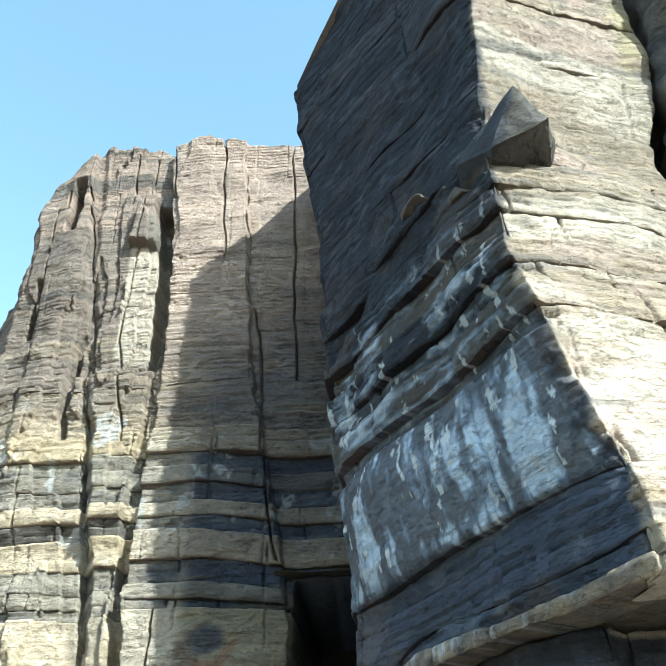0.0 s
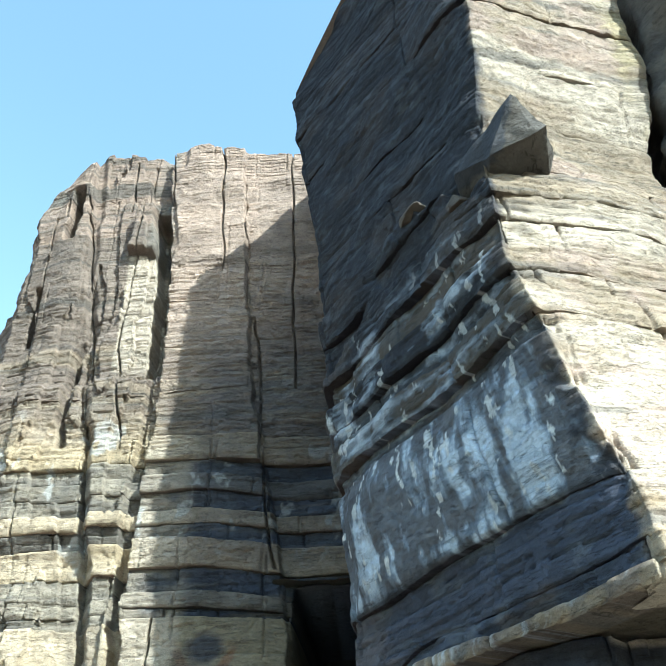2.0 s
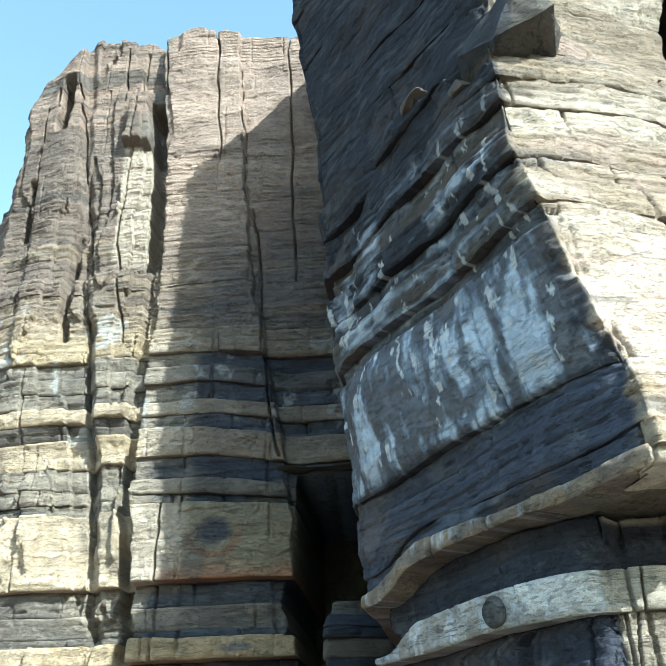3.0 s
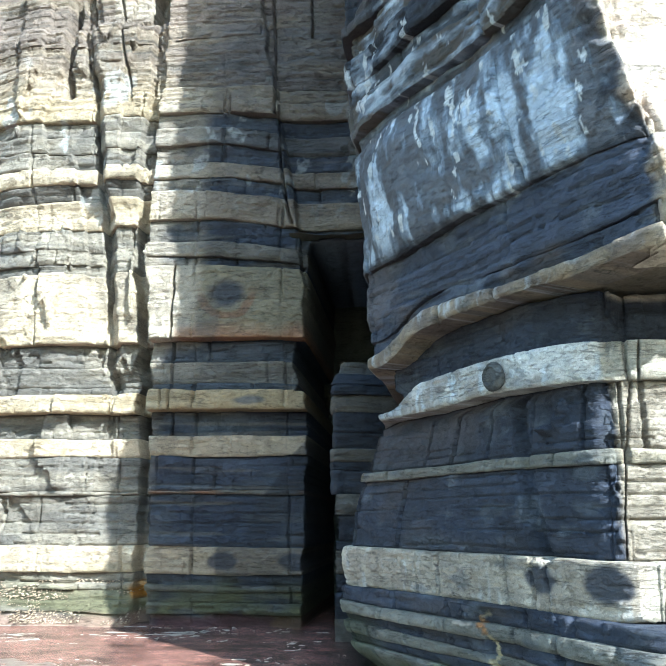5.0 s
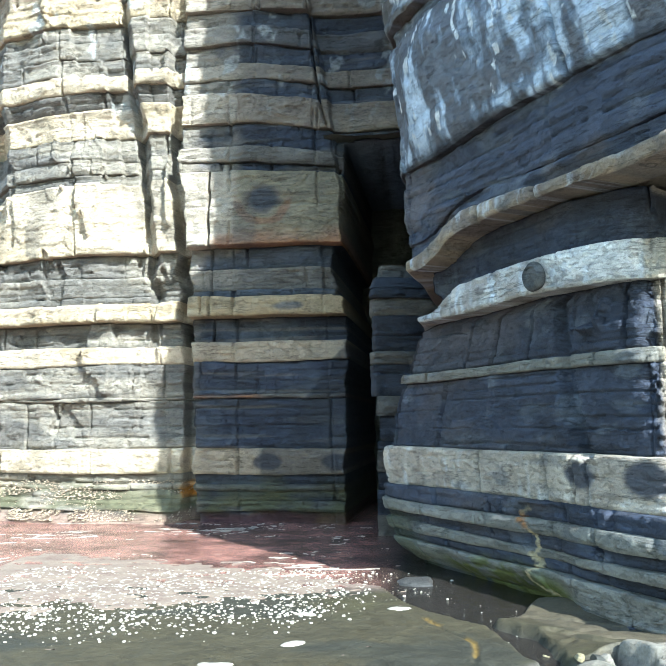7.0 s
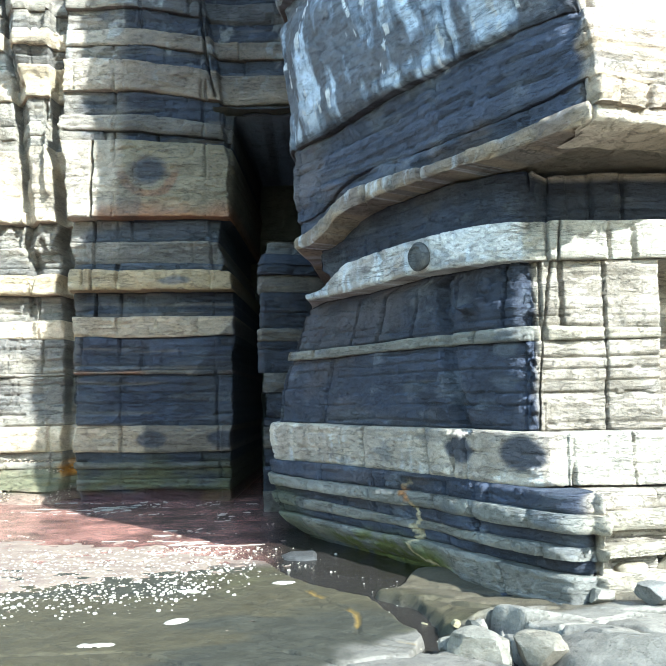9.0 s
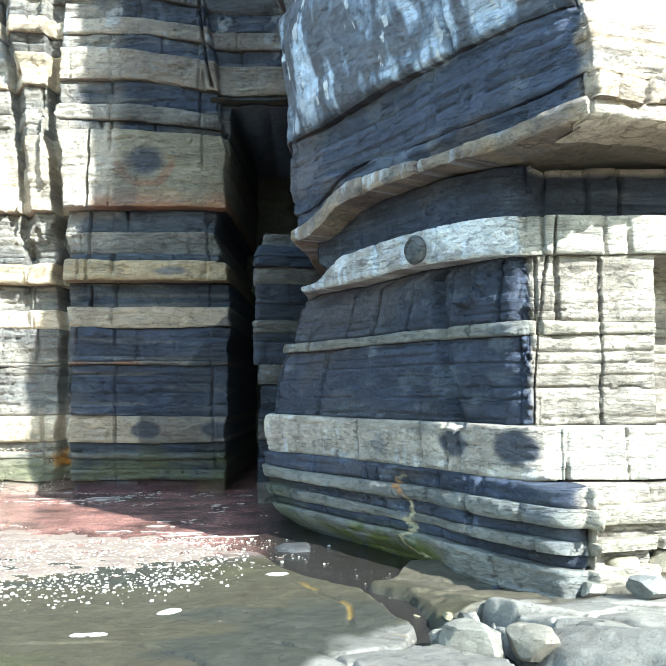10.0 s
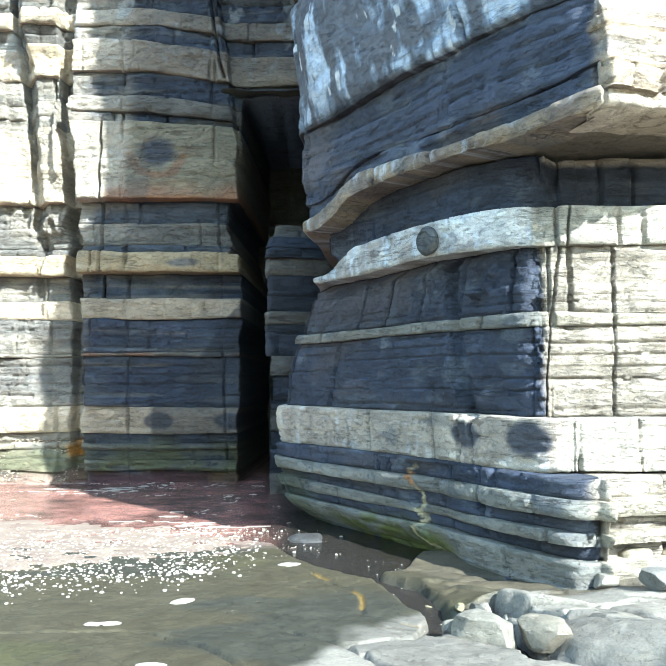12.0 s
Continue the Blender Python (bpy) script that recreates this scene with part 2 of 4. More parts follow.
def low_place(s, z, level):
    """The lower body of the buttress, which swings round in a worn curve below the overhang; s runs as above, level is the middle of the bed."""
    nose = -0.34 if level < 1.0 else 0.18 if level < 1.5 else 0.45
    reach = 0.30 if level < 1.0 else 0.36 if level < 3.2 else 0.75
    ahead = np.array((0.970, 0.243)) if level < 1.0 else np.array((1.0, 0.0))
    knee = A0 + UU * nose
    half = reach * 0.86
    total = flank(z)[..., None] - nose - reach + half
    away = np.where(s < 0, np.clip(-s, 0, 1), -s)[..., None]
    away = np.where(away > 0, away * total, away)
    b = np.clip(0.5 - 0.5 * away / half, 0, 1)
    first, last = knee + UU * reach, knee + ahead * reach
    P2 = first * (1 - b) ** 2 + knee * 2 * b * (1 - b) + last * b ** 2
    P2 = P2 + UU * np.clip(away - half, 0, 99) + ahead * np.clip(-away - half, 0, 99)
    P2 = P2 + np.array((0.12, 0.993)) * np.clip(-1 - s, 0, 9)[..., None] * 4.6
    t = -UU * (1 - b) + ahead * b
    way = np.stack([t[..., 1], -t[..., 0]], -1)
    turn = smooth(-0.97, -1.03, s)[..., None]
    way = way * (1 - turn) + np.array((-0.95, 0.1)) * turn
    way = way / np.linalg.norm(way, axis=-1, keepdims=True)
    return np.concatenate([P2, z[..., None]], -1), np.concatenate([way, np.zeros_like(z)[..., None]], -1)


LOW_BEDS = 13


def buttress_top(s):
    return np.interp(s, [-1.9, -1.0, -0.7, 0.0, 3.2, 4.5], [19.4, 18.9, 20.3, 22.9, 24.6, 24.6])


B_Z = [-0.5, 0.02, 0.31, 0.44, 0.56, 0.68, 0.83, 1.02, 1.54, 2.43, 2.55, 3.20, 3.58, 4.21, 4.38, 4.62, 5.33, 7.25, 7.62, 8.1, 8.5, 9.0, 9.5, 10.0, 10.75, 11.45, 12.6, 14.0, 15.6, 17.2, 23.5]
B_KIND = "dcdcdcdldcdwdtddsumusmssssssss"
B_OUT = [0.0, 0.03, -0.03, 0.025, -0.02, 0.03, -0.03, -0.10, -0.25, -0.20, -0.26, 0.06, -0.28, 0.12, 0.0, 0.05, 0.12, -0.02, 0.13, -0.01, 0.12, 0.0, 0.14, 0.03, 0.11, 0.0, 0.0, 0.0, 0.0, 0.0, 0.0]
B_LIT = [-0.05, 0.02, -0.10, 0.04, -0.10, 0.02, -0.14, -0.30, -0.32, -0.28, -0.32, -0.22, -0.80, 0.10, 0.16, 0.12, 0.06, 0.0, 0.06, 0.0, 0.05, 0.0, 0.08, 0.03, 0.06, 0.0, 0.0, 0.0, 0.0, 0.0, 0.0]


CRUSTS = [(-4.15, 6.0, 0.26, 0.80, 0.05, 0.42), (-2.77, 6.55, 0.20, 0.50, 0.0, 0.42), (-2.18, 6.4, 0.18, 0.42, 0.0, 0.38), (-1.62, 6.1, 0.42, 0.85, 0.1, 0.30),
          (-0.85, 6.05, 0.34, 0.85, 0.30, 0.46), (-2.1, 5.48, 0.75, 0.16, 0.0, 0.35), (-3.5, 9.2, 0.35, 0.5, 0.0, 0.36), (-4.5, 8.7, 0.3, 0.5, 0.0, 0.40),
          (-4.1, 8.0, 0.5, 0.28, 0.0, 0.40), (-3.3, 8.0, 0.35, 0.3, 0.0, 0.34), (-1.75, 8.9, 0.3, 0.45, 0.0, 0.28), (-1.1, 8.9, 0.25, 0.2, 0.0, 0.3)]


def buttress_tint(s, r, z, kind, seed, gap):
    # sunlit side painted paler; it laps round the worn arris of the middle beds
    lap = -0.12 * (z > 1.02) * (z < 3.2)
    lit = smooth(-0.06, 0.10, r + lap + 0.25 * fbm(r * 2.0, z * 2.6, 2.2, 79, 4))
    shape = s.shape + (3,)
    def full(c):
        return np.broadcast_to(c, shape)
    base = full(KINDS[kind]).copy()
    blotch = fbm(r * 0.9, z * 0.9, 3.1, 71, 5)
    fine = fbm(r * 4.5, z * 7.0, 1.9, 73, 4)
    # bare sandstone of the sunlit side: cream, pink-brown and grey beds
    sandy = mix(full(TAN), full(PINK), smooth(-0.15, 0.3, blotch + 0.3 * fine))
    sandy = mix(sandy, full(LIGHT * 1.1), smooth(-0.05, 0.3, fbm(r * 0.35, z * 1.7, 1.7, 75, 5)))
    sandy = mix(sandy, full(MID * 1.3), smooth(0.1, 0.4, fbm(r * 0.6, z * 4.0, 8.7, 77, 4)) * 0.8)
    # paler copies of the low beds for the sunlit side
    lit_beds = mix(full(np.array((0.225, 0.190, 0.148))), full(LIGHT * 0.8), smooth(-0.1, 0.3, fine))
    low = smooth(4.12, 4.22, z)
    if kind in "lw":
        lit_beds = full(np.array((0.33, 0.295, 0.24)))
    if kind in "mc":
        lit_beds = full(np.array((0.26, 0.225, 0.17)))
    # the bed under the overhang stays dark, its shade kept in the colour
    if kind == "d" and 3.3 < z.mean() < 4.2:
        lit_beds = full(DARK)
    base = mix(base * (1.6 if kind == "d" and z.mean() > 4.3 else 1.15 if kind == "d" else 1.05), mix(lit_beds, sandy * np.interp(z, [4.2, 6.5, 9.0], [1.25, 1.15, 0.9])[..., None], low), lit)
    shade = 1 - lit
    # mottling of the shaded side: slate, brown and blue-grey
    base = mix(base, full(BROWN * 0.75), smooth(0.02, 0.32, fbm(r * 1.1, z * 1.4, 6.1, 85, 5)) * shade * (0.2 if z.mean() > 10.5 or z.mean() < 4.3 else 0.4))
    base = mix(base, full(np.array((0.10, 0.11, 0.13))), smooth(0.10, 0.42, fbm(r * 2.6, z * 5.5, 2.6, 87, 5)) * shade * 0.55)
    # shaded side painted darker still above 7.4 m
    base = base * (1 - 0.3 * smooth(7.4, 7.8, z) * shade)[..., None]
    # pale mineral crust in hanging streaks: centre, half width and half height of each, lean and strength
    streak = 0.55 * fbm(r * 5.0, z * 1.1, 0.3, 81, 5) + 0.35 * fbm(r * 14, z * 4.5, 0.1, 83, 4)
    bedded = 0.75 * fbm(r * 0.8, z * 5.5, 4.4, 86, 5) + 0.25 * fbm(r * 6, z * 9, 0.2, 88, 3)
    streak = np.where(z > 7.45, bedded, streak)
    crust = streak - 0.10
    for cr, cz, wr, wz, lean, power in CRUSTS:
        near = 1 - np.hypot((r - cr - lean * (z - cz)) / wr, (z - cz) / wz)
        crust = np.maximum(crust, streak + power * smooth(-0.5, 0.5, near))
    zone = smooth(5.3, 5.45, z + 0.08 * fine) * smooth(7.5, 7.2, z) + 0.75 * smooth(7.3, 7.6, z) * smooth(10.2, 9.2, z)
    zone = np.clip(zone, 0, 1) * smooth(-0.10, -0.30, r + 0.2 * fine)
    amount = smooth(0.02, 0.16, crust) * zone * shade
    base = mix(base, full(np.array((0.125, 0.130, 0.150))), zone * shade * 0.7 * smooth(7.7, 7.2, z))
    base = mix(base, mix(full(np.array((0.165, 0.192, 0.240))), full(np.array((0.44, 0.50, 0.59))), smooth(0.16, 0.42, crust + 0.15 * fine)), amount)
    flecks = smooth(0.28, 0.31, fbm(r * 7, z * 3.0, 0.6, 89, 4)) * np.clip(zone, 0, 1) * shade
    base = mix(base, full(np.array((0.50, 0.51, 0.52))), flecks)
    if kind in "lwt":
        soiled = smooth(-0.05, 0.25, fbm(r * 2.2, z * 2.2, 5.0, 93, 5))
        base = mix(base, full(BROWN), soiled * shade * (0.9 if kind == "t" and z.mean() > 4 else 0.55 if kind != "l" else 0.4))
        base = mix(base, full(np.array((0.50, 0.52, 0.55))), smooth(0.05, 0.3, crust) * shade * (0.35 if kind == "l" else 0.8))
    if kind == "l":
        for c, wide in ((-1.12, 0.24), (-0.32, 0.31)):
            nodule = smooth(wide, wide * 0.7, np.hypot(r - c, (z - 1.33) * 1.5) + 0.08 * fine)
            base = mix(base, full(DARK), nodule * 0.88)
    # weed and rust near the foot of the shaded side
    weed = smooth(0.36, 0.10, z + 0.25 * blotch) * smooth(-0.86, -0.7, s) * smooth(-0.32, -0.42, s)
    base = mix(base, full(np.array((0.085, 0.092, 0.022))), np.clip(weed * 1.3, 0, 1) * smooth(-0.35, 0.0, fine))
    weed2 = smooth(0.9, 0.5, z + 0.2 * fine) * smooth(-0.80, -0.95, s)
    base = mix(base, full(GREEN * 0.8), weed2 * 0.6)
    vein = smooth(0.045, 0.02, np.abs(r + 2.18 + 0.09 * (z - 0.4) + 0.10 * fine + 0.05 * np.round(3 * vnoise(z * 5.0, 0 * z, 0, 94)))) * smooth(1.0, 0.85, z)
    base = mix(base, mix(full(np.array((0.40, 0.33, 0.20))), full(np.array((0.30, 0.12, 0.03))), smooth(0.1, 0.3, fbm(r * 3, z * 4, 2.0, 96, 3))), vein * shade)
    # wind-borne lichen and iron on the sunlit side
    iron = smooth(0.28, 0.45, fbm(r * 1.2, z * 2.4, 9.0, 91, 4)) * lit * smooth(3.8, 4.4, z) * smooth(6.5, 4.6, z)
    base = mix(base, full(YELLOW * 0.8), iron * 0.6)
    lichen = smooth(2.8, 3.1, s + 0.25 * fine) * smooth(3.7, 3.3, s) * smooth(10.5, 12, z)
    base = mix(base, full(np.array((0.28, 0.24, 0.12))), lichen * smooth(-0.2, 0.2, blotch) * 0.6)
    return base * (1 + 0.22 * blotch + 0.20 * fine)[..., None]


def build_buttress():
    top = tagged(new("rock_buttress"), "tall dark overhanging buttress of layered sandstone, sunlit on one side", "cliff")
    s = np.concatenate([np.linspace(-1.9, -1.02, 12), np.linspace(-1.0, -0.0, 240)[:-1], np.linspace(0, 1.3, 100)[:-1], np.linspace(1.3, 3.05, 76), np.linspace(3.08, 4.1, 30), np.linspace(4.2, 7.0, 14)])
    for i, kind in enumerate(B_KIND):
        za, zb = B_Z[i], B_Z[i + 1]
        run = np.where(s < 0, s * 4.9, s)
        def edge_line(z, k):
            w = (0.04 if z < 4 or z > 11 else 0.10) * fbm(run * 0.5, k * 3.3, 0, 200 + k, 5) if 0 < k < len(B_KIND) else 0 * s
            droop = 0.28 * smooth(-0.72, -0.95, s) if 3.5 < z < 5 else 0 * s
            wave = 0.035 * np.sin(run * 1.7 + 0.8) * (s < 0) if 4.0 < z < 4.7 else 0 * s
            rise = 0.06 * smooth(-3.6, -2.6, run) - 0.02 if 3.1 < z < 3.7 else 0 * s
            return z + w - droop + wave + rise
        z0, z1 = edge_line(za, i), edge_line(zb, i + 1)
        if i == len(B_KIND) - 1:
            z1 = buttress_top(s) + 0.3 * fbm(run * 1.2, 0 * s, 0, 5, 4)
        rnd = random.Random(i)
        thick = zb - za
        joints, x = [-4.82], -4.9
        while x < 6:
            x += (0.5 + 1.5 * rnd.random()) * (0.5 + min(thick, 1.0)) * (1.6 if za > 9 else 1.0)
            joints.append(x)
        if i < 15:
            joints += [-2.75 + 0.03 * rnd.random(), -1.25 + 0.03 * rnd.random(), 0.25, 0.9]
        def out(s_, z_, i=i):
            t = smooth(-0.30, 0.25, s_) if i < LOW_BEDS else smooth(-0.01, 0.08, s_)
            body = smooth(-1.0, -0.86, s_)
            bulge = 0.12 * np.sin(np.clip((z_ - 5.3) / 2.0, 0, 1) * math.pi) * body
            foot = -0.30 * smooth(0.3, -0.1, z_) * smooth(-0.25, -0.5, s_)
            step = -0.26 * smooth(0.17, 0.21, s_ + 0.05 * fbm(z_ * 3, 0 * z_, 0, 69, 3)) * (z_ < 1.03) - 0.13 * np.exp(-(np.where(s_ < 0, s_ * 4.9, s_) / 0.13) ** 2) * (z_ < 1.03) + np.where((s_ > 1.44) & (z_ < 3.2) & (z_ > 1.02), -0.7, 0.0)
            notch = -0.35 * smooth(0.65, 0.5, s_) * smooth(10.45, 10.55, z_) * smooth(10.95, 10.85, z_) * t
            r_ = np.where(s_ < 0, s_ * 4.9, s_)
            broken = -0.22 * np.exp(-(r_ / 0.16) ** 2) * np.clip(fbm(z_ * 2.3, 0 * z_ + i * 0.7, 0, 19, 4) + 0.12, 0, 1) * (1 + 0.6 * np.round(2 * vnoise(r_ * 6, z_ * 7, 0, 23)))
            bench = 0.05 * fbm(r_ * 1.2, z_ * 1.5, 7.0, 37, 4) * (z_ < 1.02)
            swell = (0.07 + 0.13 * smooth(4.2, 5.5, z_)) * fbm(r_ * 0.55, z_ * 0.5, 5.0, 29, 3) * body
            flake = 0.11 * (np.clip(1 - np.hypot((r_ + 0.76) / 0.10, (z_ - 2.94) / 0.17), 0, 1) + np.clip(1 - np.hypot((r_ + 0.97) / 0.12, (z_ - 2.80) / 0.07), 0, 1)
                            + np.clip(1 - np.hypot((r_ - 0.10) / 0.12, (z_ - 2.10) / 0.22), 0, 1) + np.clip(1 - np.hypot((r_ - 0.12) / 0.10, (z_ - 1.72) / 0.12), 0, 1)) ** 0.6 * (0.7 + 0.9 * np.round(2 * vnoise(r_ * 14, z_ * 16, 0, 27)) * 0.5)
            vein = -0.06 * smooth(-2.21, -2.15, r_ + 0.09 * (z_ - 0.4)) * smooth(-1.5, -1.8, r_) * (z_ < 1.0)
            split = -0.03 * (smooth(0.022, 0.006, np.abs(z_ - 1.90 - 0.03 * fbm(r_ * 1.3, 0 * r_, 0, 61, 4))) + smooth(0.022, 0.006, np.abs(z_ - 2.27 - 0.03 * fbm(r_ * 1.3, 0 * r_, 3, 63, 4)))) * smooth(-0.5, 0.0, r_)
            upright = -0.12 * smooth(0.016, 0.004, np.abs(r_ - 0.20 - 0.13 * (z_ - 1.9) - 0.04 * fbm(z_ * 1.5, 0 * z_, i * 0.9, 65, 4))) * (z_ > 1.54) * (z_ < 3.6) - 0.09 * smooth(0.014, 0.004, np.abs(r_ - 0.90 - 0.06 * fbm(z_ * 1.2, 0 * z_, i * 0.9, 67, 4))) * (z_ > 0.9) * (z_ < 3.2)
            hollow = split + upright - 0.13 * smooth(0.16, 0.04, np.abs(r_ + 1.18 + 0.28 * (z_ - 2.0))) * (z_ < 3.2) * (z_ > 1.5)
            tower = 0.06 * fbm(s_ * 3.0, z_ * 0.5, 1, 17, 3) * (z_ > 11)
            return B_OUT[i] * (1 - t) + B_LIT[i] * t + bulge * (1 - t) + foot + step + notch + hollow + tower + broken + vein + swell + flake + bench
        rows = int(max(6, thick / (0.014 if 1.5 < za < 3.2 else 0.022 if za < 5 else 0.028 if za < 11 else 0.035)))
        massive = kind in "lwtc" or 5.3 < za < 7.2
        lam = 0.007 if massive else 0.014 if za < 4.2 else (0.020 if za < 11 else 0.016)
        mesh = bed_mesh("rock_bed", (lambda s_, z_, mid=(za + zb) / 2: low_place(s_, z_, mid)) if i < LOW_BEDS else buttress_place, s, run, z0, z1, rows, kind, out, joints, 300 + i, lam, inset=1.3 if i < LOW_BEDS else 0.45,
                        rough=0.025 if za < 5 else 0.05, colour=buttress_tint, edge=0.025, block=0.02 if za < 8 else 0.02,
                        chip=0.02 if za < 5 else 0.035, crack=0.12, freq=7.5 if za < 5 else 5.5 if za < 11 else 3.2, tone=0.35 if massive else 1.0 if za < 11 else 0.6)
        under(new("rock_bed", mesh), top)
    n = 40
    rim = np.linspace(-1.9, 4.1, n)
    P, _ = buttress_place(rim, buttress_top(rim))
    co = np.concatenate([P, np.tile(np.array((2.5, 12.0, 20.5)), (n, 1))])
    under(new("crown", mesh_of("crown", co, grid_quads(2, n), np.tile(BROWN, (2 * n, 1)), ROCK)), top)
    # underside of the overhang
    span_s = np.linspace(-0.95, 4.5, 160)
    level = np.full(span_s.shape, 4.26)
    outer, way_out = buttress_place(span_s, level)
    inner, way_in = low_place(span_s, level - 0.1, 3.9)
    f = np.linspace(0, 1, 24)[:, None, None]
    under_side = (outer - way_out * 0.06) * (1 - f) + (inner - way_in * 1.3) * f
    under_side[..., 2] = 4.31 + 0.04 * fbm(under_side[..., 0] * 1.5, under_side[..., 1] * 1.5, 0, 333, 4)
    soft_tan = np.broadcast_to(TAN * 0.8, under_side.shape).reshape(-1, 3)
    under(new("overhang_underside", mesh_of("overhang_underside", under_side.reshape(-1, 3), grid_quads(24, 160), soft_tan, ROCK)), top)
    # three-sided block wedged on the corner below the tower
    bm = bmesh.new()
    def spot(along_shade, along_lit, proud, z):
        q = A0 + UU * along_shade + VV * along_lit + NV * proud
        return Vector((q[0], q[1], z))
    hull = [spot(0.0, 0.10, 0.05, 11.38), spot(0.0, 0.55, 0.06, 10.80), spot(0.0, 0.38, 0.0, 10.72), spot(1.25, 0.0, 0.0, 10.92), spot(0.42, 0.0, 0.0, 10.56), spot(1.2, 0.9, -0.2, 12.1), spot(1.4, 0.6, -0.5, 10.4), spot(0.6, 1.4, -0.5, 10.6), spot(0.3, 1.1, -0.25, 11.0)]
    for v in hull:
        bm.verts.new(v)
    bmesh.ops.convex_hull(bm, input=bm.verts)
    bmesh.ops.subdivide_edges(bm, edges=bm.edges, cuts=14, use_grid_fill=True)
    bmesh.ops.triangulate(bm, faces=bm.faces)
    for v in bm.verts:
        v.co += Vector((noise.noise(v.co * 2.3), noise.noise(v.co * 2.3 + Vector((9, 0, 0))), noise.noise(v.co * 2.3 + Vector((0, 9, 0))))) * 0.07 + Vector((0.6, -0.6, 0)) * noise.noise(v.co * 8) * 0.035
    me = bpy.data.meshes.new("corner_block")
    bm.to_mesh(me)
    bm.free()
    # shade painted in: the face on the shaded side is tinted darker
    me.attributes.new("tint", "FLOAT_COLOR", "POINT").data.foreach_set("color", np.array([(0.10, 0.09, 0.08, 1) if (v.co.xy - Vector(A0)).dot(Vector(NU)) < -0.12 else (0.05, 0.052, 0.062, 1) for v in me.vertices], np.float32).ravel())
    me.materials.append(ROCK)
    under(new("corner_block", me), top)
    # round iron-grey nodule in the white bed
    bm = bmesh.new()
    bmesh.ops.create_icosphere(bm, subdivisions=4, radius=0.16)
    c, way = low_place(np.array([-0.331]), np.array([3.40]), 3.40)
    way = Vector(way[0])
    for v in bm.verts:
        v.co *= 1 + 0.10 * noise.noise(v.co * 7)
        along = v.co.dot(way)
        ring = (v.co - way * along).length
        v.co -= way * along * 0.45
        if along > 0 and ring < 0.10:
            v.co -= way * 0.035
    bm.transform(Matrix.Translation(Vector(c[0]) + way * 0.10))
    me = bpy.data.meshes.new("nodule")
    bm.to_mesh(me)
    bm.free()
    for p in me.polygons:
        p.use_smooth = True
    a = me.attributes.new("tint", "FLOAT_COLOR", "POINT")
    a.data.foreach_set("color", np.tile((0.085, 0.085, 0.085, 1), len(me.vertices)).astype(np.float32))
    me.materials.append(ROCK)
    tagged(under(new("nodule", me), top), "round grey stone nodule")
    return top


# ---------------------------------------------------------------- the back cliff
def line_x(z, zs, xs):
    return np.interp(z, zs, xs)


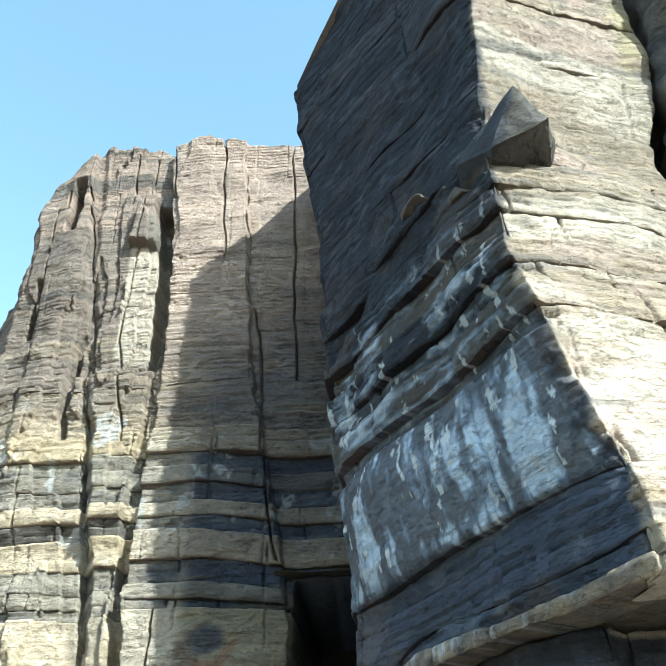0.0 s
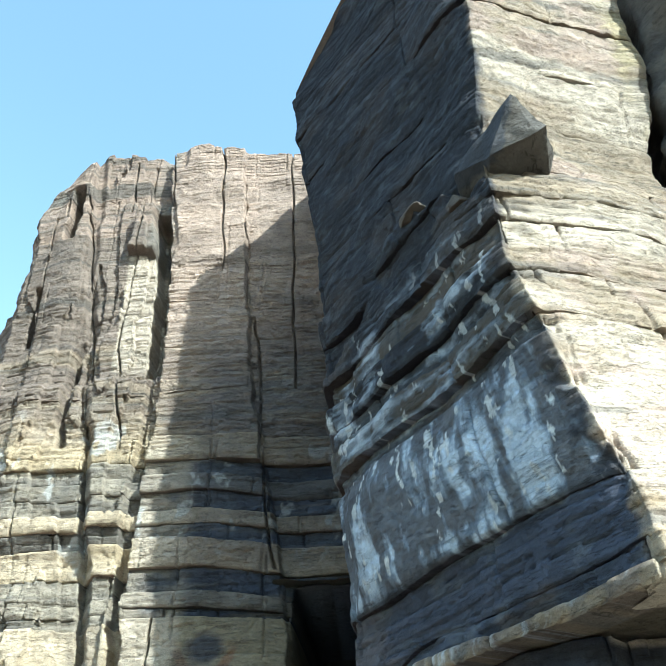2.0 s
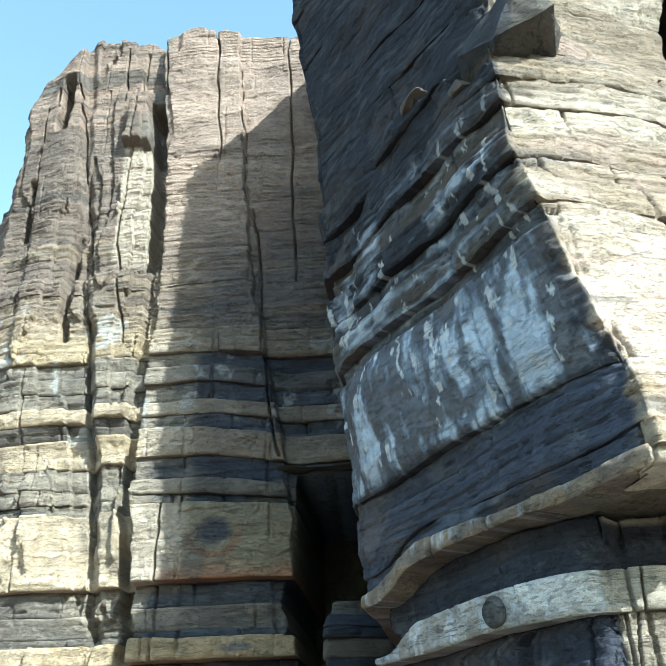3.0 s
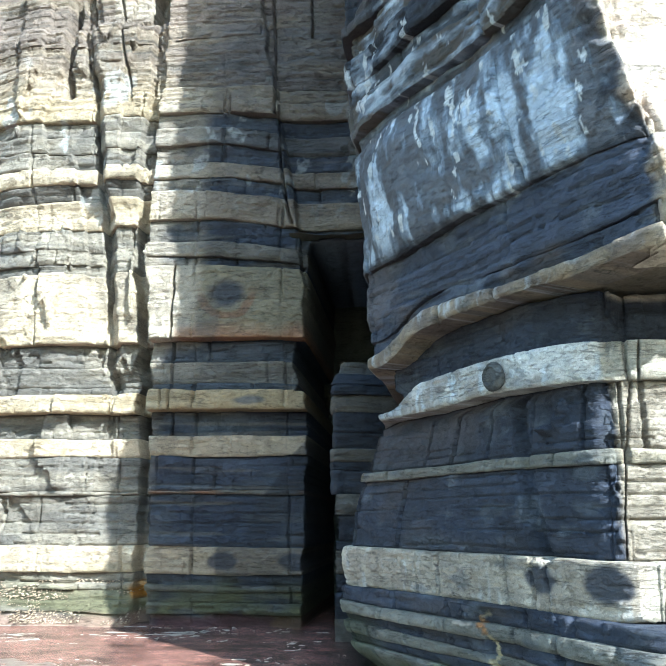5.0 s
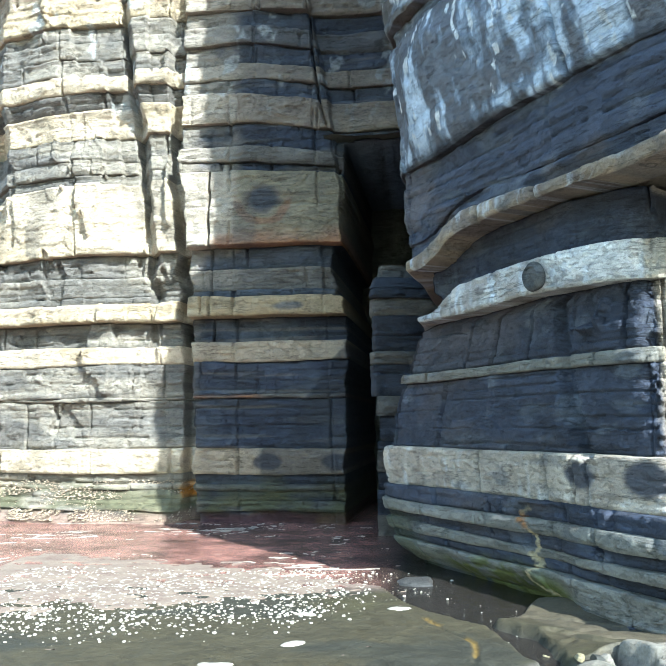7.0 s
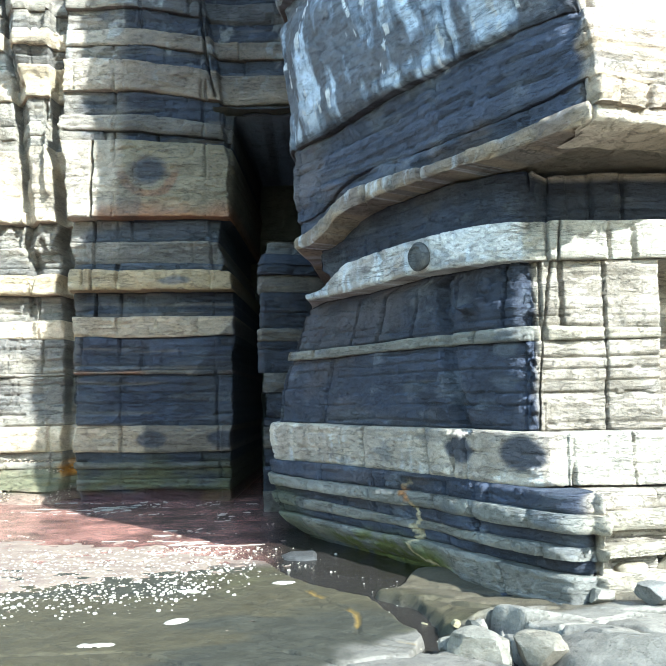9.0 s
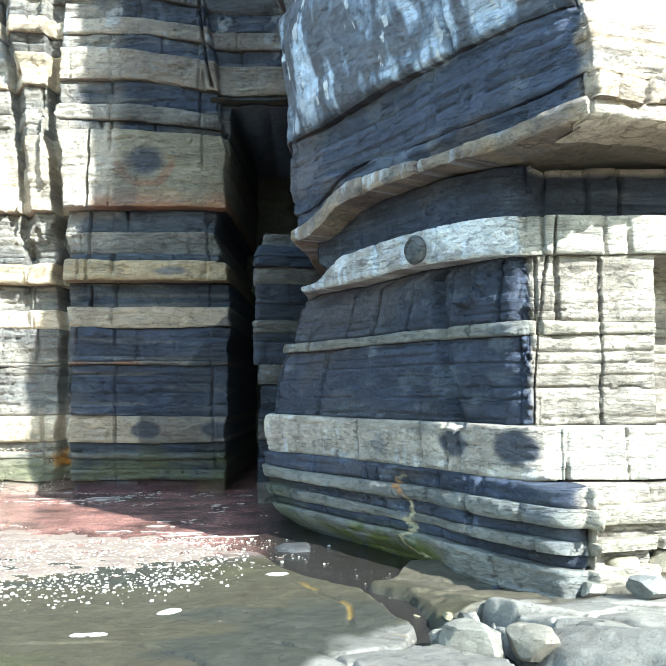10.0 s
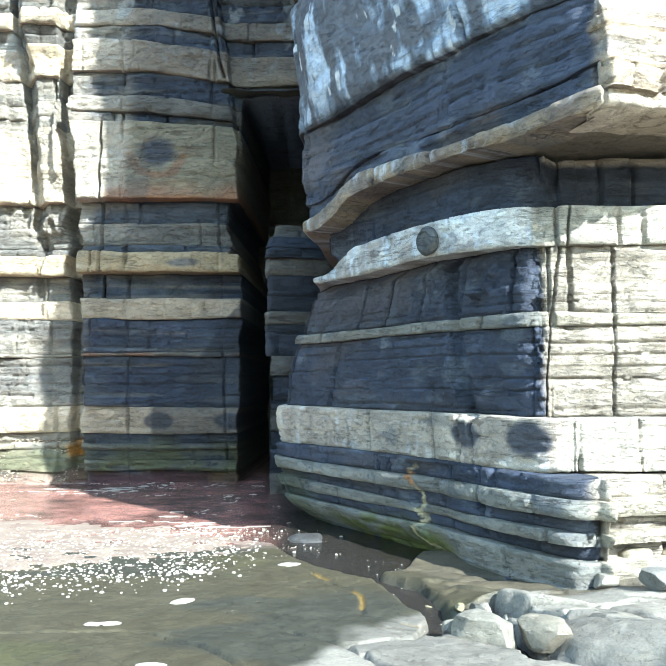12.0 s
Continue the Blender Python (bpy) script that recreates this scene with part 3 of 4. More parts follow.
def back_plan(x, z):
    """Distance of the back cliff, with its slab, grooves and columns, whose joints lean with height."""
    x = x + 0.09 * fbm(x * 0.4, z * 0.5, 2.0, 91, 4) + 0.02 * np.round(3 * vnoise(0 * z, z * 2.6, 1.0, 93))
    slab = line_x(z, [0, 5.6, 7.06, 10, 12.5, 13, 16.9, 18.7, 21.5], [-4.75, -5.0, -5.13, -5.15, -5.0, -4.91, -5.24, -5.4, -5.65])
    corner = line_x(z, [0, 6.7, 11.9, 17, 21], [-1.6, -1.85, -2.75, -3.2, -3.4])
    g1 = line_x(z, [0, 5.5, 6.9, 11.6, 16.7, 21], [-5.7, -6.05, -6.21, -6.79, -7.65, -8.0])
    y = 15.6 + 0.45 * smooth(0.03, -0.03, x - slab) * (1 - 0.75 * smooth(8.3, 9.2, z) * smooth(13.1, 12.7, z))
    y = y + 0.22 * smooth(-0.03, 0.03, x - corner)
    # shaded groove along the slab, and the column beside it
    groove = smooth(slab - 0.36, slab - 0.30, x) * smooth(slab + 0.02, slab - 0.04, x) * smooth(12.9, 12.4, z)
    y = y + groove * (0.42 - 0.33 * smooth(7.5, 9.0, z))
    col = smooth(g1 + 0.02, g1 + 0.16, x) * smooth(slab - 0.28, slab - 0.36, x) * smooth(3.0, 3.6, z) * smooth(13.5, 12.5, z)
    y = y - 0.15 * col + (0.30 - 0.16 * smooth(9.5, 12, z)) * smooth(g1 - 0.02, g1 + 0.02, x) * smooth(g1 + 0.34, g1 + 0.12, x) * smooth(4.0, 4.8, z)
    # tall recess and the jutting block beside it
    rl = line_x(z, [13.05, 18.7], [-5.42, -5.86])
    y = y + 0.85 * smooth(rl - 0.02, rl + 0.03, x) * smooth(slab + 0.02, slab - 0.03, x) * smooth(12.95, 13.1, z) * smooth(18.8, 18.7, z)
    bl = line_x(z, [17.1, 20.9], [-6.5, -6.1])
    y = y - 0.38 * smooth(bl, bl + 0.05, x) * smooth(rl, rl - 0.05, x) * smooth(17.05, 17.12, z) * smooth(19.1, 18.8, z)
    # dark clefts near the crest
    y = y + 0.7 * smooth(-8.55, -8.45, x) * smooth(-8.12, -8.2, x) * smooth(17.9, 18.1, z) * smooth(20.1, 19.6, z)
    y = y + 0.4 * smooth(-7.45, -7.38, x) * smooth(-7.2, -7.25, x) * smooth(11.0, 11.3, z) * smooth(14.6, 14.0, z)
    y = y + 0.4 * smooth(-9.05, -9.0, x) * smooth(-8.8, -8.86, x) * smooth(14.4, 14.6, z) * smooth(16.4, 16.2, z)
    # the mouth of the cave
    back = 0.26 * smooth(4.36, 4.42, z) * smooth(5.48, 5.42, z)
    y = y + 5.5 * smooth(-1.80 - back, -1.62 - back, x) * (z < 7.56)
    # the cliff turns away at its outer end
    y = y + 1.1 * np.clip(-9.5 - x, 0, 99) * smooth(5, 7, z) + 0.35 * smooth(-8.0, -9.4, x)
    return y


def back_top(x):
    t = np.interp(x, [-14, -10.6, -10.25, -10.0, -9.6, -9.2, -8.45, -8.05, -7.5, -7.1, -2.4, 3], [8.5, 12.5, 15.0, 17.0, 18.9, 19.9, 20.5, 21.0, 21.45, 21.35, 20.75, 20.7])
    k = vnoise(x * 2.3, 0, 0, 3)
    return t + 0.08 * k + 0.10 * fbm(x * 4, 0, 0, 4, 4)


def back_place(x, z):
    P = np.stack([x, back_plan(x, z), z], -1)
    turn = smooth(-9.4, -9.8, x) * smooth(5, 7, z)
    way = np.stack([-0.5 * turn, -1.0 + 0.3 * turn, 0 * z], -1)
    return P, way / np.linalg.norm(way, axis=-1, keepdims=True)


C_Z = [-0.5, 0.2, 0.4, 0.6, 0.72, 0.9, 1.4, 2.38, 2.46, 3.12, 3.5, 4.04, 4.41, 4.58, 5.0, 5.46, 7.0, 7.24, 7.55, 8.05, 8.65, 9.0, 9.35, 9.75, 10.15, 10.5, 11.1, 12.3, 13.6, 15.0, 16.4, 18.0, 19.4, 22.5]
C_KIND = "dmdmdtdmdtdydmdodmdtdtdmdtbbbbbpp"
C_OUT = [-0.08, 0.03, -0.05, 0.04, -0.06, 0.08, 0.0, 0.02, -0.02, 0.06, -0.34, 0.16, -0.10, -0.14, -0.16, 0.14, -0.03, 0.03, -0.03, 0.05, -0.03, 0.04, 0.0, 0.03, -0.04, 0.06, 0.0, 0.0, 0.0, 0.0, 0.0, 0.0, 0.0]


# long open joints of the back cliff: x and z of both ends
CLEFTS = [(-6.12, 20.9, -6.33, 13.9), (-6.33, 13.9, -5.75, 10.9), (-5.56, 21.5, -5.3, 18.7), (-4.0, 21.0, -3.71, 15.9), (-2.84, 14.5, -2.52, 10.4), (-2.52, 10.4, -2.2, 7.9),
          (-1.95, 20.9, -1.83, 12.3), (-7.94, 19.6, -6.99, 13.3), (-6.99, 13.3, -6.25, 8.4), (-6.65, 21.0, -6.62, 18.8), (-3.3, 19.5, -3.0, 14.6), (-8.9, 19.0, -8.6, 12.0), (-4.55, 7.0, -4.5, 3.5)]


def clefts(x, z):
    """Depth of the long joints, from 0 to 1."""
    best = np.zeros(np.shape(x))
    for xa, za, xb, zb in CLEFTS:
        f = (z - za) / (zb - za)
        wander = 0.10 * fbm(z * 0.9, 0 * z, xa, 95, 4)
        near = smooth(0.034, 0.008, np.abs(x - xa - (xb - xa) * f - wander))
        best = np.maximum(best, near * (f > 0) * (f < 1) * (0.45 + 0.55 * smooth(-0.2, 0.15, fbm(z * 0.6, 0 * z, xb, 99, 3))))
    return best


def back_tint(s, x, z, kind, seed, gap):
    shape = x.shape + (3,)
    def full(c):
        return np.broadcast_to(c, shape)
    base = full(KINDS[kind]).copy()
    blotch = fbm(x * 0.6, z * 0.6, 5.5, 41, 5)
    fine = fbm(x * 2.6, z * 6.0, 1.5, 43, 4)
    # sunlit outer part of the cliff painted paler than the shaded slab
    pale = smooth(-4.6, -5.1, x)
    grey = mix(full(np.array((0.135, 0.122, 0.105))), full(np.array((0.24, 0.21, 0.165))), smooth(-0.05, 0.25, fbm(x * 0.5, z * 1.6, 2.2, 45, 4)))
    sandy = mix(full(np.array((0.36, 0.290, 0.190))), full(LIGHT * np.array((1.3, 1.25, 1.12))), smooth(-0.15, 0.2, fbm(x * 0.35, z * 1.3, 2.2, 45, 4)))
    bleached = smooth(0.85, 0.65, z) * smooth(-0.2, 0.2, blotch)
    base = mix(base, mix(grey, sandy, bleached) if kind in "dmgur" else sandy, pale * smooth(12.5, 10.5, z) * 0.9)
    # sunlit strip along the slab's edge painted lighter
    slabby = smooth(-5.2, -5.0, x) * smooth(-3.8, -4.2, x)
    base = mix(base, full(LIGHT * (1.1 if kind in "oyt" else 0.75)), slabby * smooth(4.4, 5.4, z) * smooth(11.5, 10.5, z) * 0.75)
    # brown-grey laminae and pink crest
    base = mix(base, full(MID * 0.9), smooth(0.0, 0.35, fbm(x * 0.25, z * 5.0, 3.3, 47, 4)) * smooth(10.8, 11.5, z) * 0.8)
    base = mix(base, full(TAN), smooth(0.08, 0.35, fbm(x * 0.2, z * 4.0, 9.3, 48, 4)) * smooth(10.8, 11.5, z) * smooth(17, 14, z) * 0.6)
    base = mix(base, full(np.array((0.22, 0.205, 0.18))), smooth(0.0, 0.3, fbm(x * 0.9, z * 0.35, 7.7, 49, 5)) * 0.6 * smooth(11, 13, z))
    rosy = smooth(11.5, 15.0, z + 0.8 * blotch) * smooth(-5.5, -5.1, x)
    base = mix(base, mix(full(PINK * 1.35), full(PINK * 0.95), smooth(-0.1, 0.3, fbm(x * 0.5, z * 2.2, 6.6, 53, 4))), rosy * 0.85)
    column = smooth(-6.45, -6.35, x) * smooth(-5.25, -5.35, x) * smooth(13, 13.4, z) * smooth(17.1, 16.9, z)
    base = mix(base, full(LIGHT * 1.15), column * 0.8)
    if kind == "o":
        base = mix(base, full(RUST), smooth(5.85, 5.55, z + 0.3 * blotch + 0.1 * fine) * 0.75 * smooth(-4.6, -4.3, x))
        rr = np.hypot(x + 3.42, (z - 6.36) * 1.15) + 0.10 * fine
        base = mix(base, full(RUST * 0.8), smooth(0.12, 0.05, np.abs(rr - 0.52)) * smooth(6.5, 6.2, z) * 0.6)
        base = mix(base, full(DARK), smooth(0.45, 0.22, rr) * 0.85)
        base = mix(base, full(MID), smooth(0.12, 0.35, fbm(x * 1.3, z * 0.5, 3.0, 57, 4)) * 0.5)
    if kind == "y":
        base = mix(base, full(BLUE), smooth(0.25, 0.15, np.hypot((x + 2.9) * 0.7, (z - 4.2) * 2.2) + 0.06 * fine) * 0.7)
    if kind == "t" and z.max() < 2:
        for cx in (-3.35, -1.95):
            base = mix(base, full(DARK), smooth(0.36, 0.24, np.hypot(x - cx, (z - 1.15) * 1.9) + 0.08 * fine) * 0.8)
    if kind in "d":
        base = mix(base, full(BLUE * 0.95), smooth(0.0, 0.3, blotch) * (1 - pale))
        base = mix(base, full(MID * 1.1), smooth(0.12, 0.3, fbm(x * 0.5, z * 9, 0.4, 59, 3)) * 0.6)
    base = mix(base, full(RUST), smooth(0.05, 0.02, np.abs(z - 2.43)) * smooth(-0.1, 0.25, fbm(x * 0.7, 0 * z, 0, 97, 3)) * (1 - pale) * 0.6)
    crust = smooth(0.30, 0.40, fbm(x * 2.2, z * 1.6, 0.2, 63, 4)) * smooth(7.5, 9, z) * smooth(12.5, 11, z)
    base = mix(base, full(np.array((0.40, 0.40, 0.39))), crust * 0.7)
    # shade of the cave mouth painted in as a darker tint
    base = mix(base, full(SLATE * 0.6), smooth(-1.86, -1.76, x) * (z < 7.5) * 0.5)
    # shadow at the foot of the slab painted in, with a sharp upper edge
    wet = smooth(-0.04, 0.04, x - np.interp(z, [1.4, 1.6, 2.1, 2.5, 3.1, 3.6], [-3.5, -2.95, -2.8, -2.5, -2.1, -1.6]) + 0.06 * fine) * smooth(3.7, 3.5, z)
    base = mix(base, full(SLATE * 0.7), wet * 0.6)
    # shaded lower slab brightened a little in the colour
    base = base * (1 + 0.12 * smooth(-4.5, -4.2, x) * smooth(7.5, 6.5, z))[..., None]
    # shade of the corner beside the tower painted as a dark tint
    corner_shade = smooth(-4.6, -3.4, x + 0.6 * blotch) * smooth(7.4, 8.4, z) * smooth(16.5, 13.0, z + 1.5 * blotch)
    base = mix(base, full(SLATE * 1.3), corner_shade * 0.5)
    weed = smooth(1.0, 0.3, z + 0.35 * blotch)
    base = mix(base, full(np.array((0.085, 0.082, 0.036))), weed * smooth(-0.3, 0.15, fbm(x * 1.1, z * 2.4, 1, 61, 4)) * 0.8)
    base = mix(base, full(np.array((0.30, 0.20, 0.15))), smooth(0.25, 0.05, z + 0.1 * fine) * smooth(-4.6, -5.0, x) * 0.85)
    base = mix(base, full(np.array((0.11, 0.035, 0.025))), smooth(0.22, 0.1, z + 0.1 * fine) * smooth(-4.9, -4.5, x) * 0.5)
    base = mix(base, full(np.array((0.42, 0.18, 0.02))), smooth(0.24, 0.10, np.hypot(x + 5.1, z - 0.55) + 0.2 * fine) * 0.9)
    return base * (1 + 0.28 * blotch + 0.22 * fine)[..., None]


def build_back_cliff():
    top = tagged(new("sea_cliff"), "high layered sandstone sea cliff with vertical joints and a narrow cave", "cliff")
    for i, kind in enumerate(C_KIND):
        za, zb = C_Z[i], C_Z[i + 1]
        low = zb < 7.6
        x = np.concatenate([np.linspace(-15.5, -10.2, 30)[:-1], np.linspace(-10.2, -1.56 if low else 1.2, 400 if low else 520)])
        def edge_line(z, k):
            w = 0.05 * fbm(x * 0.6, k * 3.1, 0, 500 + k, 5) if 0 < k < len(C_KIND) else 0 * x
            return np.minimum(z + w - 0.25 * smooth(-4.5, -1.5, x) * smooth(6.6, 7.5, z) * smooth(12, 10, z), back_top(x))
        z0, z1 = edge_line(za, i), edge_line(zb, i + 1)
        if i == len(C_KIND) - 1:
            z1 = back_top(x)
        keep = z1 - z0 > 0.004
        if not keep.any():
            continue
        first = int(np.argmax(keep))
        x, z0, z1 = x[first:], z0[first:], z1[first:]
        rnd = random.Random(900 + i)
        joints, p = [], -15.0
        while p < 1.2:
            p += 0.5 + 1.6 * rnd.random()
            if rnd.random() < (0.45 if zb < 11 else 0.1):
                joints.append(p)
        zm = (za + zb) / 2
        def leaning(z6, slope):
            return z6 - slope * (zm - 6)
        joints += [leaning(-1.72, 0.17), leaning(-4.1, 0.03) if zm < 9 else leaning(-3.5, 0.03), leaning(-6.08, 0.13), leaning(-7.6, 0.10), leaning(-2.3, 0.05)]
        if zm > 15:
            joints += [-6.5 + 0.105 * (zm - 17.1), leaning(-4.25, 0.095), leaning(-3.1, 0.05), leaning(-6.6, 0.04), leaning(-7.0, 0.09)]
        def out(x_, z_, i=i):
            big = 0.16 * fbm(x_ * 0.55, z_ * 0.22, 0, 33, 4)
            facet = 0.13 * np.round(2.4 * fbm(x_ * 1.1, z_ * 0.28, 4.0, 35, 4)) * smooth(-4.95, -5.2, x_) * smooth(1.2, 2.5, z_)
            apron = 0.9 * smooth(0.75, -0.4, z_) * smooth(-4.7, -5.4, x_)
            return C_OUT[i] * (1 - 0.35 * smooth(-4.9, -5.3, x_)) + big + apron + facet - 0.30 * clefts(x_, z_)
        rows = int(max(6, (zb - za) / 0.027))
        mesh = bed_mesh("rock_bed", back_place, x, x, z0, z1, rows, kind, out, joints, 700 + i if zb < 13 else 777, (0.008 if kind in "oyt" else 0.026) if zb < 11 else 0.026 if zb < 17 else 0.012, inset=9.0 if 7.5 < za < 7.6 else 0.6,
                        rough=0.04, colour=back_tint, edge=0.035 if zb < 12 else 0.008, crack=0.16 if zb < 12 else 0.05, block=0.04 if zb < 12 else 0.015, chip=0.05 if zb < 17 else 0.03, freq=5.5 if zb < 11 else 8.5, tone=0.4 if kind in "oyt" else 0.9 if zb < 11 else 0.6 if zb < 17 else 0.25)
        under(new("rock_bed", mesh), top)
    return top


build_buttress()
build_back_cliff()

# ---------------------------------------------------------------- cave
def plain_wall(name, co, label):
    rows, cols = co.shape[:2]
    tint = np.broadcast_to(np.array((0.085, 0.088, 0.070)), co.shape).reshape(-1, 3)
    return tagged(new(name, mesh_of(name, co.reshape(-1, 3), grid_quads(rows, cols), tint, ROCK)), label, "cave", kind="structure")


def build_cave():
    k = np.linspace(-0.6, 8.0, 60)
    side = np.linspace(0, 1, 40)
    S, Z = np.meshgrid(side, k)
    x = 0.3 - 0.6 * S + 0.12 * fbm(S * 8, Z * 2.2, 0, 15, 4)
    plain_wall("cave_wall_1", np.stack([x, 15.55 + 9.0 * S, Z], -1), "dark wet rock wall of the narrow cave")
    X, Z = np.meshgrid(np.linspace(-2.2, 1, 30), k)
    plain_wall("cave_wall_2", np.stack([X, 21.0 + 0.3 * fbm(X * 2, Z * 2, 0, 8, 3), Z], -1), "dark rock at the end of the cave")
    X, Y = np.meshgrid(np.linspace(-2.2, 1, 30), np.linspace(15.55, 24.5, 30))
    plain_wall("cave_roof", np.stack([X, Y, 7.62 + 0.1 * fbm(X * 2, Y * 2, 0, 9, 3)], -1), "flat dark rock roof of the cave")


# ---------------------------------------------------------------- neighbouring rock
def tower_wall(name, pts, z_top, label, tint, seed, cols=90, rows=220, rough=0.25):
    """A plain cliff along a few plan points, with laminae."""
    p = np.array(pts, float)
    leg = np.concatenate([[0], np.cumsum(np.linalg.norm(np.diff(p, axis=0), axis=1))])
    run = np.linspace(0, leg[-1], cols)
    xy = np.stack([np.interp(run, leg, p[:, k]) for k in (0, 1)], -1)
    t = np.gradient(xy, axis=0)
    t /= np.linalg.norm(t, axis=1, keepdims=True)
    nrm = np.stack([t[:, 1], -t[:, 0]], -1)
    Z = np.linspace(-0.6, 1, rows)[:, None] * np.ones(cols)
    top = z_top + 0.8 * fbm(run * 0.8, 0, 0, seed, 4)
    Z = np.where(Z < 0, Z, Z * top)
    R = np.broadcast_to(run, Z.shape)
    d = rough * fbm(R * 0.7, Z * 0.6, 0, seed + 1, 5) + 0.10 * np.round(3 * fbm(R * 0.3, Z * 2.4, 0, seed + 2, 3)) / 2 + 0.05 * fbm(R, Z * 9, 0, seed + 3, 3)
    d = d + 0.14 * np.round(2.5 * fbm(R * 1.3, Z * 0.25, 3.0, seed + 4, 3))
    co = np.stack([xy[:, 0] + nrm[:, 0] * d, xy[:, 1] + nrm[:, 1] * d, Z], -1)
    blotch = fbm(R * 0.8, Z * 1.6, 0, seed + 5, 5)
    col = mix(np.broadcast_to(tint, co.shape), np.broadcast_to(tint * 0.45, co.shape), smooth(0.0, 0.25, fbm(R * 0.2, Z * 2.2, 1, seed + 6, 4)))
    col = col * (1 + 0.3 * blotch)[..., None]
    # level bands run on from the sea cliff
    ob = new(name, mesh_of(name, co.reshape(-1, 3), grid_quads(rows, cols), col.reshape(-1, 3), ROCK))
    return tagged(ob, label, "cliff")


def build_neighbours():
    tower_wall("rock_pillar", [(5.5, 16), (5.6, 9.6), (7.0, 7.4), (9.7, 6.2), (14, 4.0)], 24.0, "tall shaded rock pillar beside a narrow gully", MID * 1.6, 1200)
    tower_wall("gully_wall", [(3.9, 11.4), (6.2, 11.2)], 23.0, "dark shaded rock at the back of the gully", MID * 1.7, 1300, cols=30)
    tower_wall("outer_cliff", [(-34, 30), (-22, 24.5), (-13.2, 19.2), (-11.4, 18.4), (-10.0, 18.6), (-9.0, 20.5)], 9.6, "sunlit outer end of the layered sea cliff", LIGHT, 1400, cols=220)


def build_cave_blocks():
    """Stacked ledges of rock on the far side of the cave mouth."""
    top = tagged(new("ledge_stack"), "stack of dark layered ledges at the cave mouth", "rock")
    z, k = -0.4, 0
    rnd = random.Random(5)
    while z < 4.65:
        h = 0.12 + 0.32 * rnd.random()
        x = np.linspace((-1.22 if z > 2.2 else -1.08) + 0.06 * rnd.random(), 0.3, 40)
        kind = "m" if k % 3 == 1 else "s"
        def place(s_, z_):
            P = np.stack([s_, 13.9 + 0.25 * (s_ + 1.2) ** 2 + 0.0 * z_ + 0.9 * smooth(-1.1, -1.4, s_), z_], -1)
            return P, np.broadcast_to(np.array((-0.25, -0.97, 0.0)), P.shape)
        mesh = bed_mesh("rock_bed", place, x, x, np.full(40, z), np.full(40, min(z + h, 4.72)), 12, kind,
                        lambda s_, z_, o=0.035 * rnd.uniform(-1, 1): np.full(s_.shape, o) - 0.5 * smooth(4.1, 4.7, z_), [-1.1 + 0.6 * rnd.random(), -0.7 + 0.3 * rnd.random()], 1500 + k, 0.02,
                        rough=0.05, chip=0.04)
        under(new("rock_bed", mesh), top)
        z, k = z + h, k + 1


# ---------------------------------------------------------------- shelf, water
CHANNEL = [(0.10, 8.1), (0.62, 7.45), (0.80, 6.6), (0.98, 6.05), (1.30, 5.55), (1.75, 4.9), (2.2, 4.4)]


CREVICES = [[(1.26, 6.62), (1.50, 6.12), (1.62, 5.88), (1.88, 5.76)], [(1.24, 6.4), (1.26, 6.0), (1.30, 5.2)], [(0.71, 6.8), (0.78, 6.3), (0.74, 5.9)]]


def near_line(x, y, pts):
    best = np.full(np.shape(x), 99.0)
    for (ax, ay), (bx, by) in zip(pts[:-1], pts[1:]):
        dx, dy = bx - ax, by - ay
        t = np.clip(((x - ax) * dx + (y - ay) * dy) / (dx * dx + dy * dy), 0, 1)
        best = np.minimum(best, np.hypot(x - ax - t * dx, y - ay - t * dy))
    return best


SLABS = np.random.RandomState(6).uniform((-0.6, 4.0, -0.06), (4.2, 8.4, 0.09), (20, 3))


def slabs(x, y):
    """Joint-bounded plates of the shelf: distance from the nearest joint, and how far each plate stands up."""
    wx, wy = x + 0.16 * fbm(x * 1.3, y * 1.3, 0, 45, 4), y + 0.16 * fbm(x * 1.3, y * 1.3, 5, 47, 4)
    first, second, lift = np.full(np.shape(x), 99.0), np.full(np.shape(x), 99.0), np.zeros(np.shape(x))
    for sx, sy, up in SLABS:
        u, v = (wx - sx) * 0.85 - (wy - sy) * 0.53, (wx - sx) * 0.53 + (wy - sy) * 0.85
        d = np.hypot(u * 0.65, v * 1.15)
        nearer = d < first
        second = np.where(nearer, first, np.minimum(second, d))
        lift = np.where(nearer, up + 0.05 * np.clip(u, -1, 1) - 0.07 * np.clip(v, -1, 1), lift)
        first = np.where(nearer, d, first)
    return second - first, lift


